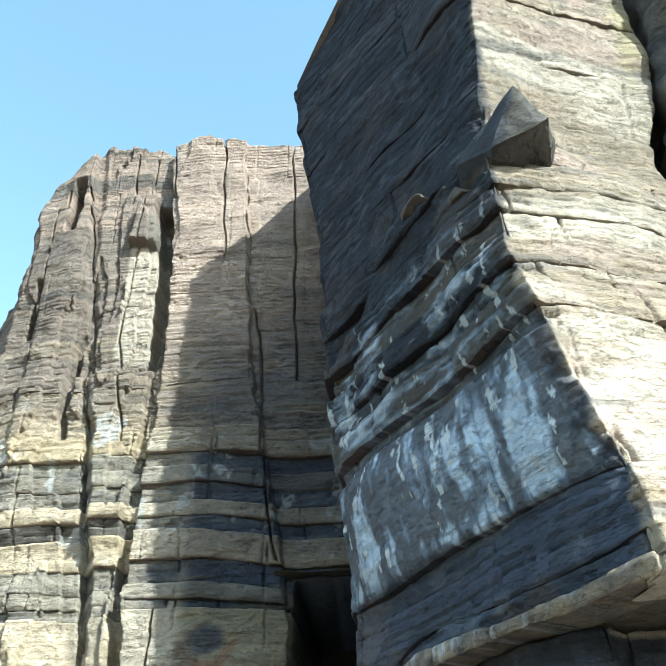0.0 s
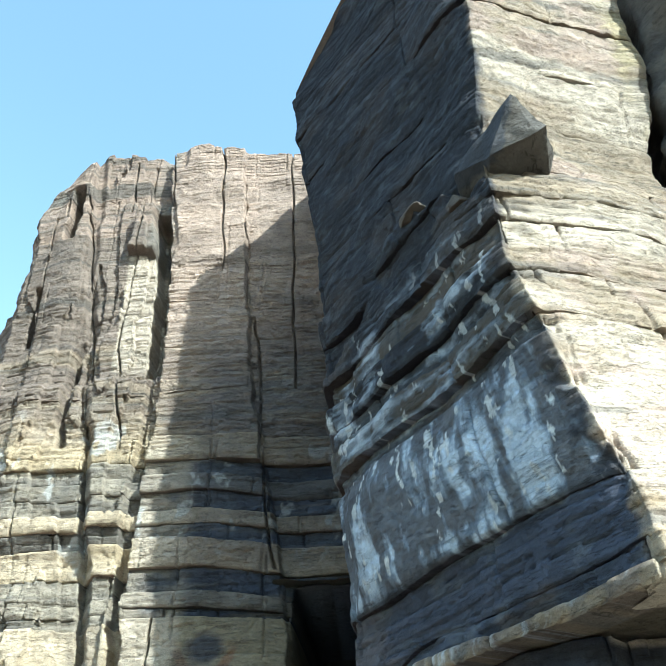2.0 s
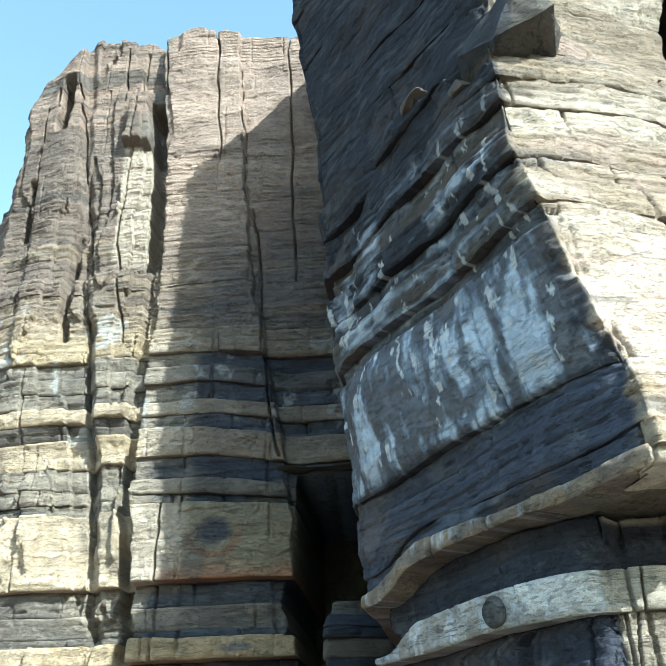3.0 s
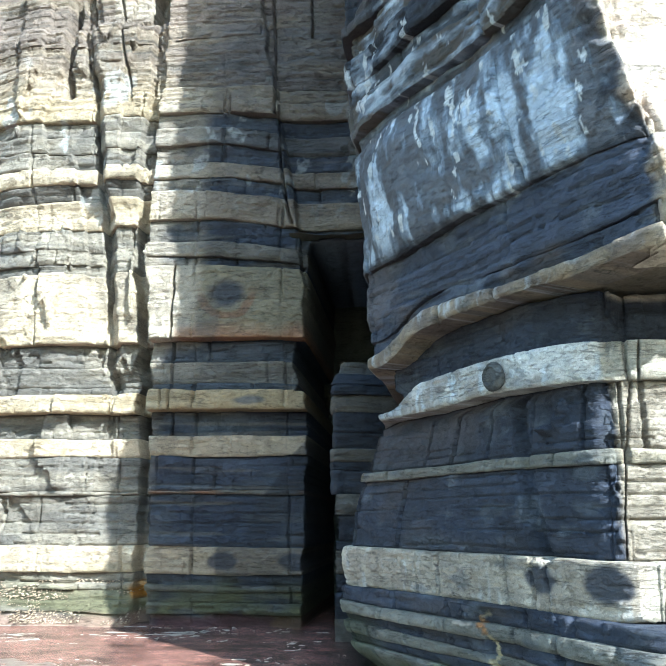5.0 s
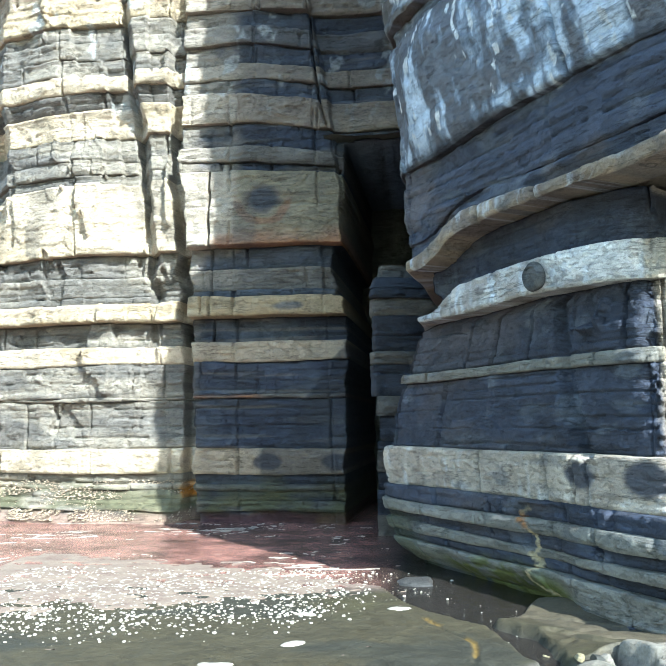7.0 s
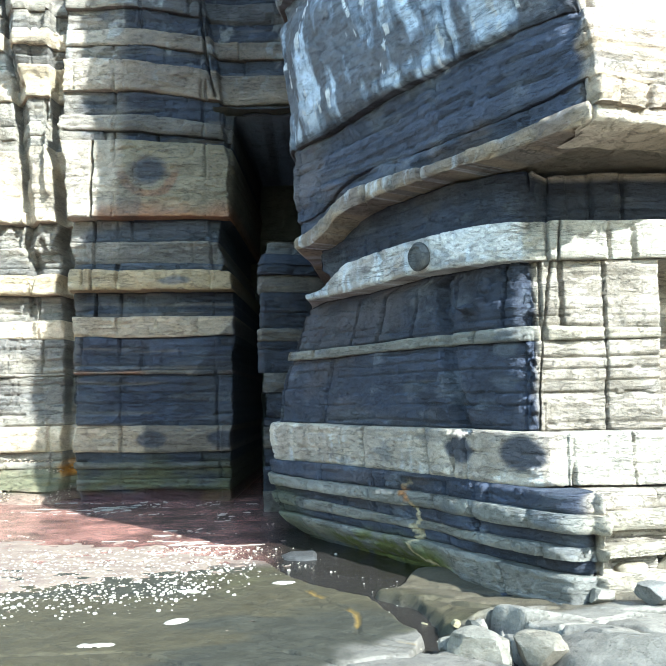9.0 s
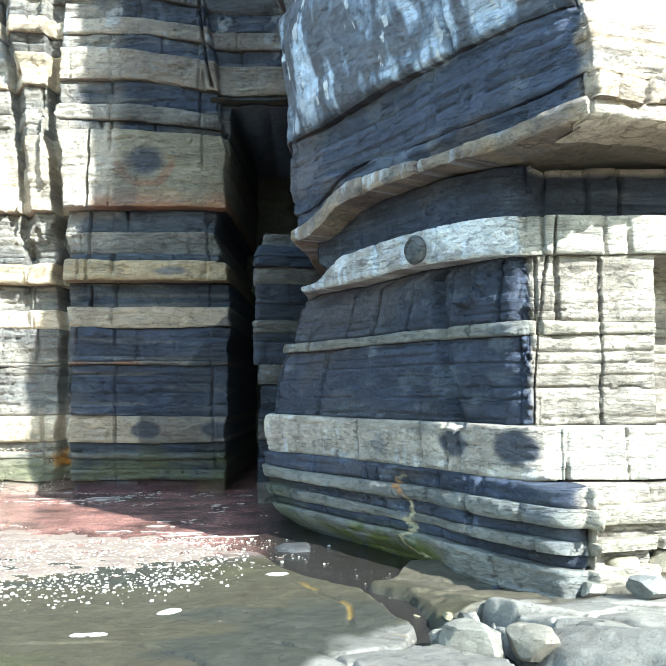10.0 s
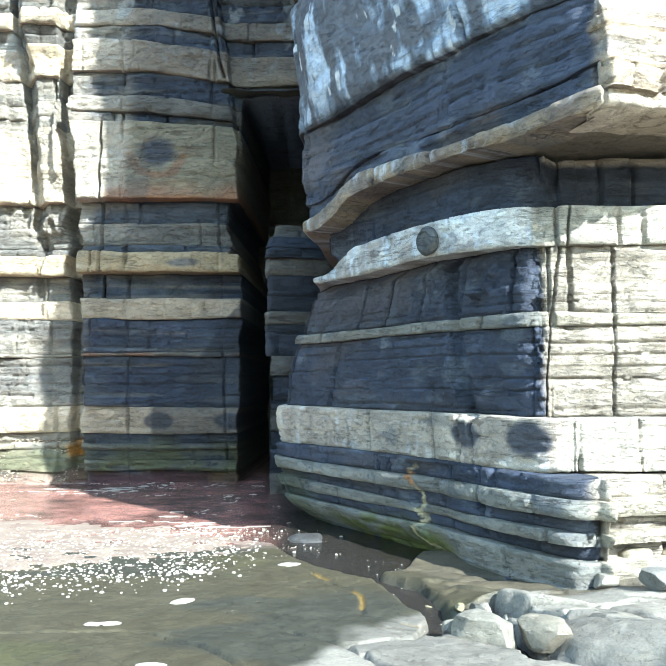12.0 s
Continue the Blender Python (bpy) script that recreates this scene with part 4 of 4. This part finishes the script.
def shelf_height(x, y):
    """The wave-cut shelf: wet and low to seaward, dry and higher towards the buttress."""
    edge = np.interp(x, [-14, -3, -1.2, -0.7, -0.35, 0.0, 0.3, 0.6, 1.0, 6], [10.3, 10.3, 10.0, 9.5, 8.6, 7.9, 7.75, 7.9, 9.0, 9.5])
    edge = edge + 0.12 * fbm(x * 2.5, 0 * x, 0, 21, 4)
    h = 0.03 + 0.035 * (x + 0.5) * smooth(-3, 2, x) + 0.03 * (8 - y) * smooth(8, 4, y) + 0.05 * fbm(x * 0.7, y * 0.7, 0, 23, 5)
    h = h - 0.09 * smooth(8.6, 10.2, y) * smooth(0.2, -1.5, x)
    right = smooth(0.0, 0.5, x - np.interp(y, [-20, 4.4, 5.5, 6.6, 8.1], [9, 2.2, 1.3, 0.8, 0.1]) + 0.5 * fbm(y * 0.4, 0 * y, 0, 49, 3))
    h = h + right * (0.10 * fbm(x * 0.8, y * 0.9, 0, 35, 3) - 0.03 * (y - 6.2) + 0.09) + 0.012 * fbm(x * 5, y * 5, 0, 37, 4)
    gap, lift = slabs(x, y)
    firm = smooth(-0.1, 0.3, x - np.interp(y, [-20, 4.0, 5.0, 5.8, 6.2, 8.5], [-8, -0.6, -0.2, 0.0, 0.3, 0.6]))
    foot = smooth(0.9, 0.5, (x - A0[0]) * NU[0] + (y - A0[1]) * NU[1])
    h = h - 0.07 * foot * right
    h = h + (0.25 + 0.75 * right) * (1 - 0.6 * foot) * firm * (lift * smooth(0.0, 0.09, gap) - 0.045 * smooth(0.045, 0.0, gap))
    gully = smooth(0.19, 0.06, near_line(x, y, CHANNEL) + 0.10 * fbm(x * 3, y * 3, 0, 39, 3))
    h = h - 0.15 * gully
    for line in CREVICES:
        h = h - 0.26 * smooth(0.10, 0.04, near_line(x, y, line) + 0.05 * fbm(x * 4, y * 4, 0, 40, 3))
    drop = smooth(-0.02, 0.16, y - edge)
    return h * (1 - drop) + drop * (-0.35 + 0.1 * fbm(x, y, 0, 25, 3))


CRACKS = [[(-2.9, 5.9), (-1.5, 6.0), (-0.9, 5.6), (-0.35, 4.8)], [(-0.2, 7.9), (0.25, 7.0), (0.2, 6.3), (0.62, 6.0)], [(-0.3, 5.9), (0.1, 5.5), (0.4, 4.9)],
          [(0.05, 5.55), (0.55, 5.75), (0.85, 6.2)], [(1.2, 6.4), (1.7, 6.0), (2.4, 6.3), (3.0, 6.2)], [(1.6, 5.9), (2.0, 5.3), (2.6, 5.0)], [(0.2, 5.4), (0.3, 5.0)]]


def build_shelf():
    x = np.concatenate([np.linspace(-30, -5.5, 40)[:-1], np.linspace(-5.5, 0, 170)[:-1], np.linspace(0, 3.4, 190), np.linspace(3.4, 30, 40)[1:]])
    y = np.concatenate([np.linspace(-25, 4.4, 40)[:-1], np.linspace(4.4, 8.2, 220)[:-1], np.linspace(8.2, 10, 60), np.linspace(10, 22, 24)[1:]])
    X, Y = np.meshgrid(x, y)
    H = shelf_height(X, Y)
    wob = 0.05 * fbm(X * 2.4, Y * 2.4, 0, 27, 4)
    for k, line in enumerate(CRACKS):
        g = near_line(X + wob, Y + wob, line)
        H = H - (0.025 if k == 1 else 0.055) * smooth(0.034, 0.0, g)
    fine = fbm(X * 3, Y * 3, 0, 43, 4)
    line = np.interp(Y, [-20, 4.0, 5.0, 5.8, 6.2, 6.6, 6.9, 7.3, 9], [-8, -0.6, -0.2, 0.1, 0.45, 1.15, 1.6, 2.1, 2.8])
    dry = smooth(-0.12, 0.14, X - line + 0.25 * fine)
    wet = mix(np.broadcast_to(np.array((0.056, 0.046, 0.024)), X.shape + (3,)), np.array((0.062, 0.056, 0.022)), smooth(0, 0.4, fbm(X * 0.8, Y * 0.8, 0, 31, 4)))
    wet = mix(wet, np.array((0.039, 0.036, 0.024)), smooth(0.0, 0.3, fbm(X * 0.5, Y * 1.5, 0, 32, 4)))
    wet = wet * 0.70
    far = smooth(9.2, 10.0, Y + 0.3 * fine) * smooth(0.0, -0.8, X)
    wet = mix(wet, np.array((0.25, 0.17, 0.14)), far)
    pale = mix(np.broadcast_to(np.array((0.165, 0.147, 0.120)), wet.shape), np.array((0.115, 0.102, 0.084)), smooth(0.0, 0.3, fbm(X * 1.4, Y * 1.4, 0, 33, 5)))
    col = mix(wet, pale, dry)
    weed = smooth(0.035, 0.01, near_line(X + wob, Y + wob, CRACKS[1])) * smooth(-0.1, 0.2, fine)
    col = mix(col, np.array((0.16, 0.10, 0.02)), weed * 0.7)
    joint, _ = slabs(X, Y)
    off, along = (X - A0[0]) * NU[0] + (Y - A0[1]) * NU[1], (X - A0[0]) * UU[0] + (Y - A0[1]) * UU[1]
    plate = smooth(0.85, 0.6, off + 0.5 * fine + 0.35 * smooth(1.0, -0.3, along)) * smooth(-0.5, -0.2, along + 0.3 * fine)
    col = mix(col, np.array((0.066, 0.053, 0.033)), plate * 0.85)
    col = mix(col, np.array((0.045, 0.038, 0.026)), smooth(0.03, 0.008, joint) * smooth(-0.4, 0.1, X - line) * 0.8)
    dark_mask = smooth(0.04, -0.08, H) * smooth(8.2, 7.8, Y)
    col = mix(col, np.array((0.05, 0.045, 0.035)), dark_mask * 0.8)
    co = np.stack([X, Y, H], -1)
    rows, cols = X.shape
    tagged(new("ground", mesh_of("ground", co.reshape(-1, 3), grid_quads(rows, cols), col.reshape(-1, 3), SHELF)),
           "wet wave-cut rock shelf, pale and dry at one end", "ground", kind="structure")


def boulder(x, y, size, turn, seed, tint, label, sink=0.35, name="boulder", base=None):
    """An angular wave-worn stone, flattened underneath."""
    bm = bmesh.new()
    bmesh.ops.create_icosphere(bm, subdivisions=4, radius=1.0)
    rnd = random.Random(seed)
    planes = [(Vector((rnd.gauss(0, 1), rnd.gauss(0, 1), rnd.gauss(0, 0.8))).normalized(), rnd.uniform(0.55, 0.92)) for _ in range(12)]
    for v in bm.verts:
        v.co = Vector([math.copysign(abs(c) ** 0.55, c) for c in v.co]) * 0.85
        for nrm, dist in planes:
            over = v.co.dot(nrm) - dist
            if over > 0:
                v.co -= nrm * over
        v.co *= 1 + 0.05 * noise.noise(v.co * 3 + Vector((seed, 0, 0))) + 0.02 * noise.noise(v.co * 11)
        v.co = Vector((v.co.x * size[0], v.co.y * size[1], v.co.z * size[2]))
    z = float(shelf_height(np.array([x]), np.array([y]))[0])
    z = z if base is None else base
    lowest = min(v.co.z for v in bm.verts)
    me = bpy.data.meshes.new(name)
    bm.to_mesh(me)
    bm.free()
    for p in me.polygons:
        p.use_smooth = True
    me.set_sharp_from_angle(angle=radians(22))
    n = len(me.vertices)
    co = np.empty(n * 3, np.float32)
    me.vertices.foreach_get("co", co)
    co = co.reshape(-1, 3)
    k = 1 + 0.35 * fbm(co[:, 0] * 5, co[:, 1] * 5, co[:, 2] * 5, seed, 4)
    col = np.concatenate([np.asarray(tint)[None, :] * k[:, None], np.ones((n, 1))], 1)
    me.attributes.new("tint", "FLOAT_COLOR", "POINT").data.foreach_set("color", col.astype(np.float32).ravel())
    me.materials.append(SHELF)
    ob = new(name, me)
    ob.matrix_world = pose(x, y, z - lowest * (1 - sink), 0, 0, turn)
    return tagged(ob, label, "rock")


def build_boulders():
    pale, warm, dark = (0.17, 0.152, 0.122), (0.21, 0.178, 0.125), (0.05, 0.048, 0.04)
    boulder(1.06, 5.76, (0.26, 0.21, 0.20), -35, 1, (0.15, 0.135, 0.108), "smooth pale boulder wedged in a gully", 0.30)
    boulder(1.45, 5.60, (0.25, 0.15, 0.15), -48, 2, (0.16, 0.138, 0.105), "pale boulder with a dark underside in the gully", 0.40)
    boulder(0.86, 6.02, (0.07, 0.06, 0.07), 10, 3, pale, "small pale stone in the gully")
    boulder(0.92, 6.35, (0.12, 0.08, 0.07), 30, 4, dark, "wet dark stone in the gully", 0.6)
    boulder(0.72, 6.7, (0.11, 0.09, 0.08), 70, 5, (0.16, 0.13, 0.05), "weed-stained stone in the gully", 0.6)
    boulder(2.74, 7.42, (0.20, 0.15, 0.16), 8, 10, warm, "sunlit buff block against the cliff foot")
    boulder(3.17, 7.48, (0.24, 0.16, 0.17), -6, 11, warm, "sunlit buff block against the cliff foot")
    boulder(2.72, 6.75, (0.26, 0.22, 0.12), 35, 12, (0.145, 0.137, 0.122), "grey block on the shelf")
    boulder(2.35, 7.05, (0.14, 0.10, 0.08), 5, 13, pale, "small pale block at the cliff foot")
    boulder(0.42, 8.75, (0.42, 0.30, 0.22), 30, 14, (0.04, 0.038, 0.036), "dark wet rock at the foot of the buttress")
    boulder(-0.25, 9.9, (0.40, 0.35, 0.30), 10, 15, (0.04, 0.038, 0.036), "dark wet rock at the foot of the buttress")
    boulder(0.80, 9.20, (0.42, 0.22, 0.12), 118, 31, (0.075, 0.062, 0.05), "broken brown block perched on a ledge of the buttress", 0.3, "perched_block", 10.95)
    boulder(1.36, 8.32, (0.28, 0.18, 0.12), 118, 32, (0.075, 0.062, 0.05), "broken brown block perched on a ledge of the buttress", 0.3, "perched_block", 10.3)
    for k, (x, y) in enumerate(((0.82, 6.95), (0.68, 7.2), (1.0, 6.5), (1.12, 6.42), (0.78, 6.45), (1.35, 6.5))):
        boulder(x, y, (0.05 + 0.012 * k, 0.045, 0.04), 40 * k, 20 + k, dark if k % 2 else (0.2, 0.17, 0.1), "small loose stone in the gully")


def water_material():
    m, n, l, bsdf = node_material("shallow_water")
    a = tex_noise(n, l, 1.1, 10, 0.75, (1, 1, 1))
    ramp = n.new("ShaderNodeValToRGB")
    ramp.color_ramp.elements[0].position, ramp.color_ramp.elements[0].color = 0.36, (0.040, 0.024, 0.022, 1)
    ramp.color_ramp.elements[1].position, ramp.color_ramp.elements[1].color = 0.56, (0.25, 0.125, 0.100, 1)
    l.new(a, ramp.inputs[0])
    # the colour turns to dark brown beside the buttress
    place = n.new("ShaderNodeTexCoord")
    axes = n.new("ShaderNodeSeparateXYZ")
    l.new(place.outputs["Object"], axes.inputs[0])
    dark_mask = span(n, l, axes.outputs["X"], -1.4, -0.5, 0.0, 1.0)
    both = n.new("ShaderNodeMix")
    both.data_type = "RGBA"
    l.new(dark_mask, both.inputs["Factor"])
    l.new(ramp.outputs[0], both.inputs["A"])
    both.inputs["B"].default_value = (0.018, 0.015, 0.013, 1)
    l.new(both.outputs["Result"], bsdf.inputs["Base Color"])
    bsdf.inputs["Roughness"].default_value = 0.16
    b = n.new("ShaderNodeBump")
    b.inputs["Strength"].default_value, b.inputs["Distance"].default_value = 0.3, 0.08
    l.new(tex_noise(n, l, 4.5, 7, 0.65, (1, 1.2, 1)), b.inputs["Height"])
    l.new(b.outputs[0], bsdf.inputs["Normal"])
    return m


def water_height(x, y):
    return -0.025 + 0.03 * fbm(x * 1.2, y * 1.8, 0, 51, 4)


def build_water():
    x = np.concatenate([np.linspace(-2500, -20, 20)[:-1], np.linspace(-20, 4, 300), np.linspace(4, 2500, 20)[1:]])
    y = np.concatenate([np.linspace(-2500, -5, 20)[:-1], np.linspace(-5, 22, 300), np.linspace(22, 2500, 20)[1:]])
    X, Y = np.meshgrid(x, y)
    co = np.stack([X, Y, water_height(X, Y)], -1)
    tagged(new("water", mesh_of("water", co.reshape(-1, 3), grid_quads(*X.shape), None, water_material())),
           "shallow pinkish-brown sea water in the inlet", "water", kind="structure")


def surface(x, y):
    return np.maximum(shelf_height(x, y), water_height(x, y))


def foam_material(name, thin, thick):
    m, n, l, bsdf = node_material(name)
    f = math_node(n, l, "MULTIPLY", math_node(n, l, "ADD", tex_noise(n, l, 30, 6, 0.7), tex_noise(n, l, 3.0, 5, 0.6)), 0.5)
    ramp = n.new("ShaderNodeValToRGB")
    ramp.color_ramp.elements[0].position, ramp.color_ramp.elements[0].color = 0.35, thin
    ramp.color_ramp.elements[1].position, ramp.color_ramp.elements[1].color = 0.6, thick
    l.new(f, ramp.inputs[0])
    l.new(ramp.outputs[0], bsdf.inputs["Base Color"])
    bsdf.inputs["Roughness"].default_value = 0.9
    b = n.new("ShaderNodeBump")
    b.inputs["Strength"].default_value, b.inputs["Distance"].default_value = 0.6, 0.02
    l.new(f, b.inputs["Height"])
    l.new(b.outputs[0], bsdf.inputs["Normal"])
    return m


FOAM = foam_material("sea_foam", (0.20, 0.17, 0.13, 1), (0.34, 0.31, 0.25, 1))
SCUM = foam_material("thin_foam", (0.100, 0.060, 0.046, 1), (0.185, 0.142, 0.105, 1))


def foam_sheet(name, x0, x1, y0, y1, step, keep, label, material=None):
    x, y = np.arange(x0, x1, step), np.arange(y0, y1, step)
    X, Y = np.meshgrid(x, y)
    amount = keep(X, Y)
    Z = surface(X, Y) + 0.004 + 0.012 * np.clip(amount, 0, 1)
    q = grid_quads(*X.shape)
    a = amount.ravel()
    q = q[(a[q] > 0).sum(1) >= 3]
    used, back = np.unique(q, return_inverse=True)
    co = np.stack([X, Y, Z], -1).reshape(-1, 3)[used]
    edge = np.clip(a[used], -1, 1)
    co[:, 2] -= 0.012 * (edge < 0.1)
    return tagged(new(name, mesh_of(name, co, back.reshape(-1, 4), None, material or FOAM)), label, "foam", kind="stuff")


def build_foam():
    def carpet(x, y):
        low = np.interp(x, [-5.5, -3, -1.6, -0.6], [7.2, 7.7, 8.7, 9.3])
        body = smooth(low - 0.3, low + 0.9, y) * smooth(0.6, -0.4, y - np.interp(x, [-6, -2.2, -0.6], [11.6, 10.6, 9.3])) * smooth(-0.5, -1.0, x)
        return body * 0.66 - 0.34 + 0.70 * fbm(x * 5.0, y * 7.5, 0, 61, 5)
    foam_sheet("foam_carpet", -6.0, -0.4, 6.4, 12.0, 0.025, carpet, "broken carpet of sea foam washed onto the shelf", SCUM)

    def streaks(x, y):
        w = 0.5 * fbm(x * 0.8, y * 0.8, 0, 65, 3)
        ridge = np.abs(fbm(x * 0.9 + w, y * 2.0 + w, 0, 67, 4))
        return 0.12 + 0.09 * fbm(x * 0.7, y * 1.1, 3, 69, 3) - ridge
    foam_sheet("foam_streaks", -9.5, -0.8, 9.6, 15.6, 0.035, streaks, "thin white foam streaks on the shallow water")
    spots = [(-1.27, 6.97, 0.115, 0.10), (-1.72, 6.20, 0.16, 0.07), (-1.35, 8.1, 0.13, 0.08), (-0.45, 8.3, 0.14, 0.07), (-1.15, 5.15, 0.12, 0.06)]
    for k, (cx, cy, rx, ry) in enumerate(spots):
        def blob(x, y):
            return 1 - np.hypot((x - cx) / rx, (y - cy) / ry) + 0.5 * fbm(x * 7, y * 7, k, 77, 3)
        ob = foam_sheet("foam_patch", cx - 2 * rx, cx + 2 * rx, cy - 2 * ry, cy + 2 * ry, 0.01, blob, "white patch of foam on wet rock")
        ob["group"] = "foam patches on the shelf"
        ob["kind"] = "thing"
    # loose flecks
    rnd = np.random.RandomState(4)
    flecks = []
    while len(flecks) < 4200:
        x, y = rnd.uniform(-5.5, 0.7), rnd.uniform(6.0, 10.6)
        low = float(np.interp(x, [-5.5, -3, -1.6, -0.4, 0.7], [6.0, 6.3, 6.9, 8.0, 7.0]))
        p = float(smooth(low - 0.2, low + 1.2, y))
        p *= 0.06 + 0.94 * float(smooth(0.0, -1.6, x))
        if rnd.rand() < p * p:
            flecks.append((x, y, 0.005 + 0.018 * rnd.rand() ** 2))
    # froth adrift in the dark pool below the buttress, and along the gully
    for _ in range(50):
        x = rnd.uniform(-0.75, 0.75)
        y = float(np.interp(x, [-0.75, 0.75], [10.2, 7.9])) + 0.35 * rnd.randn()
        flecks.append((x, y, 0.003 + 0.006 * rnd.rand() ** 2))
    for _ in range(20):
        k = rnd.randint(0, 4)
        t = rnd.rand()
        (ax, ay), (bx, by) = CHANNEL[k], CHANNEL[k + 1]
        flecks.append((ax + (bx - ax) * t + 0.14 * rnd.randn(), ay + (by - ay) * t + 0.14 * rnd.randn(), 0.004 + 0.008 * rnd.rand()))
    ring = np.array([(math.cos(a), math.sin(a)) for a in np.arange(6) * math.pi / 3])
    co, quads = [], []
    F = np.array(flecks)
    base = surface(F[:, 0], F[:, 1])
    for k, (x, y, r) in enumerate(flecks):
        n0 = len(co)
        for rr, h in ((1.0, 0.0), (0.8, 0.8)):
            for c in ring:
                co.append((x + c[0] * r * rr * (0.8 + 0.4 * rnd.rand()), y + c[1] * r * rr, base[k] + 0.002 + h * r * 0.8))
        for j in range(6):
            quads.append((n0 + j, n0 + (j + 1) % 6, n0 + 6 + (j + 1) % 6, n0 + 6 + j))
        quads += [(n0 + 6, n0 + 7, n0 + 8, n0 + 9), (n0 + 6, n0 + 9, n0 + 10, n0 + 11)]
    tagged(new("foam_flecks", mesh_of("foam_flecks", np.array(co), np.array(quads), None, FOAM)), "loose white flecks of foam on wet rock", "foam", kind="stuff")


def build_barnacles():
    """Crust of barnacles along the wash line of the sea cliff."""
    rnd = np.random.RandomState(8)
    n = 3000
    x, z = rnd.uniform(-10.5, -5.05, n), 0.02 + 0.75 * rnd.rand(n) ** 1.4
    keep = fbm(x * 1.2, z * 2.5, 0, 101, 3) + 0.15 > 0
    x, z = x[keep], z[keep]
    y = back_plan(x, z) - 0.9 * smooth(0.75, -0.4, z) * smooth(-4.7, -5.4, x) - 0.16 * fbm(x * 0.55, z * 0.22, 0, 33, 4) - 0.015
    ring = np.array([(math.cos(a), math.sin(a)) for a in np.arange(6) * math.pi / 3])
    co, quads = [], []
    for px, py, pz in zip(x, y, z):
        r, n0 = 0.005 + 0.009 * rnd.rand(), len(co)
        for k, out in ((1.0, 0.06), (1.0, 0.004), (0.6, -0.008)):
            co += [(px + c[0] * r * k, py + out, pz + c[1] * r * k) for c in ring]
        for lv in (0, 6):
            quads += [(n0 + lv + j, n0 + lv + (j + 1) % 6, n0 + lv + 6 + (j + 1) % 6, n0 + lv + 6 + j) for j in range(6)]
        quads += [(n0 + 12, n0 + 13, n0 + 14, n0 + 15), (n0 + 12, n0 + 15, n0 + 16, n0 + 17)]
    col = np.repeat(np.stack([np.array((0.42, 0.33, 0.24)) * (0.6 + 0.8 * rnd.rand()) for _ in range(len(x))]), 18, 0)
    tagged(new("barnacles", mesh_of("barnacles", np.array(co), np.array(quads), col, ROCK)), "crust of pale barnacles along the wash line", "barnacles", kind="stuff")


build_cave()
build_cave_blocks()
build_barnacles()
build_neighbours()
build_shelf()
build_water()
build_boulders()
build_foam()
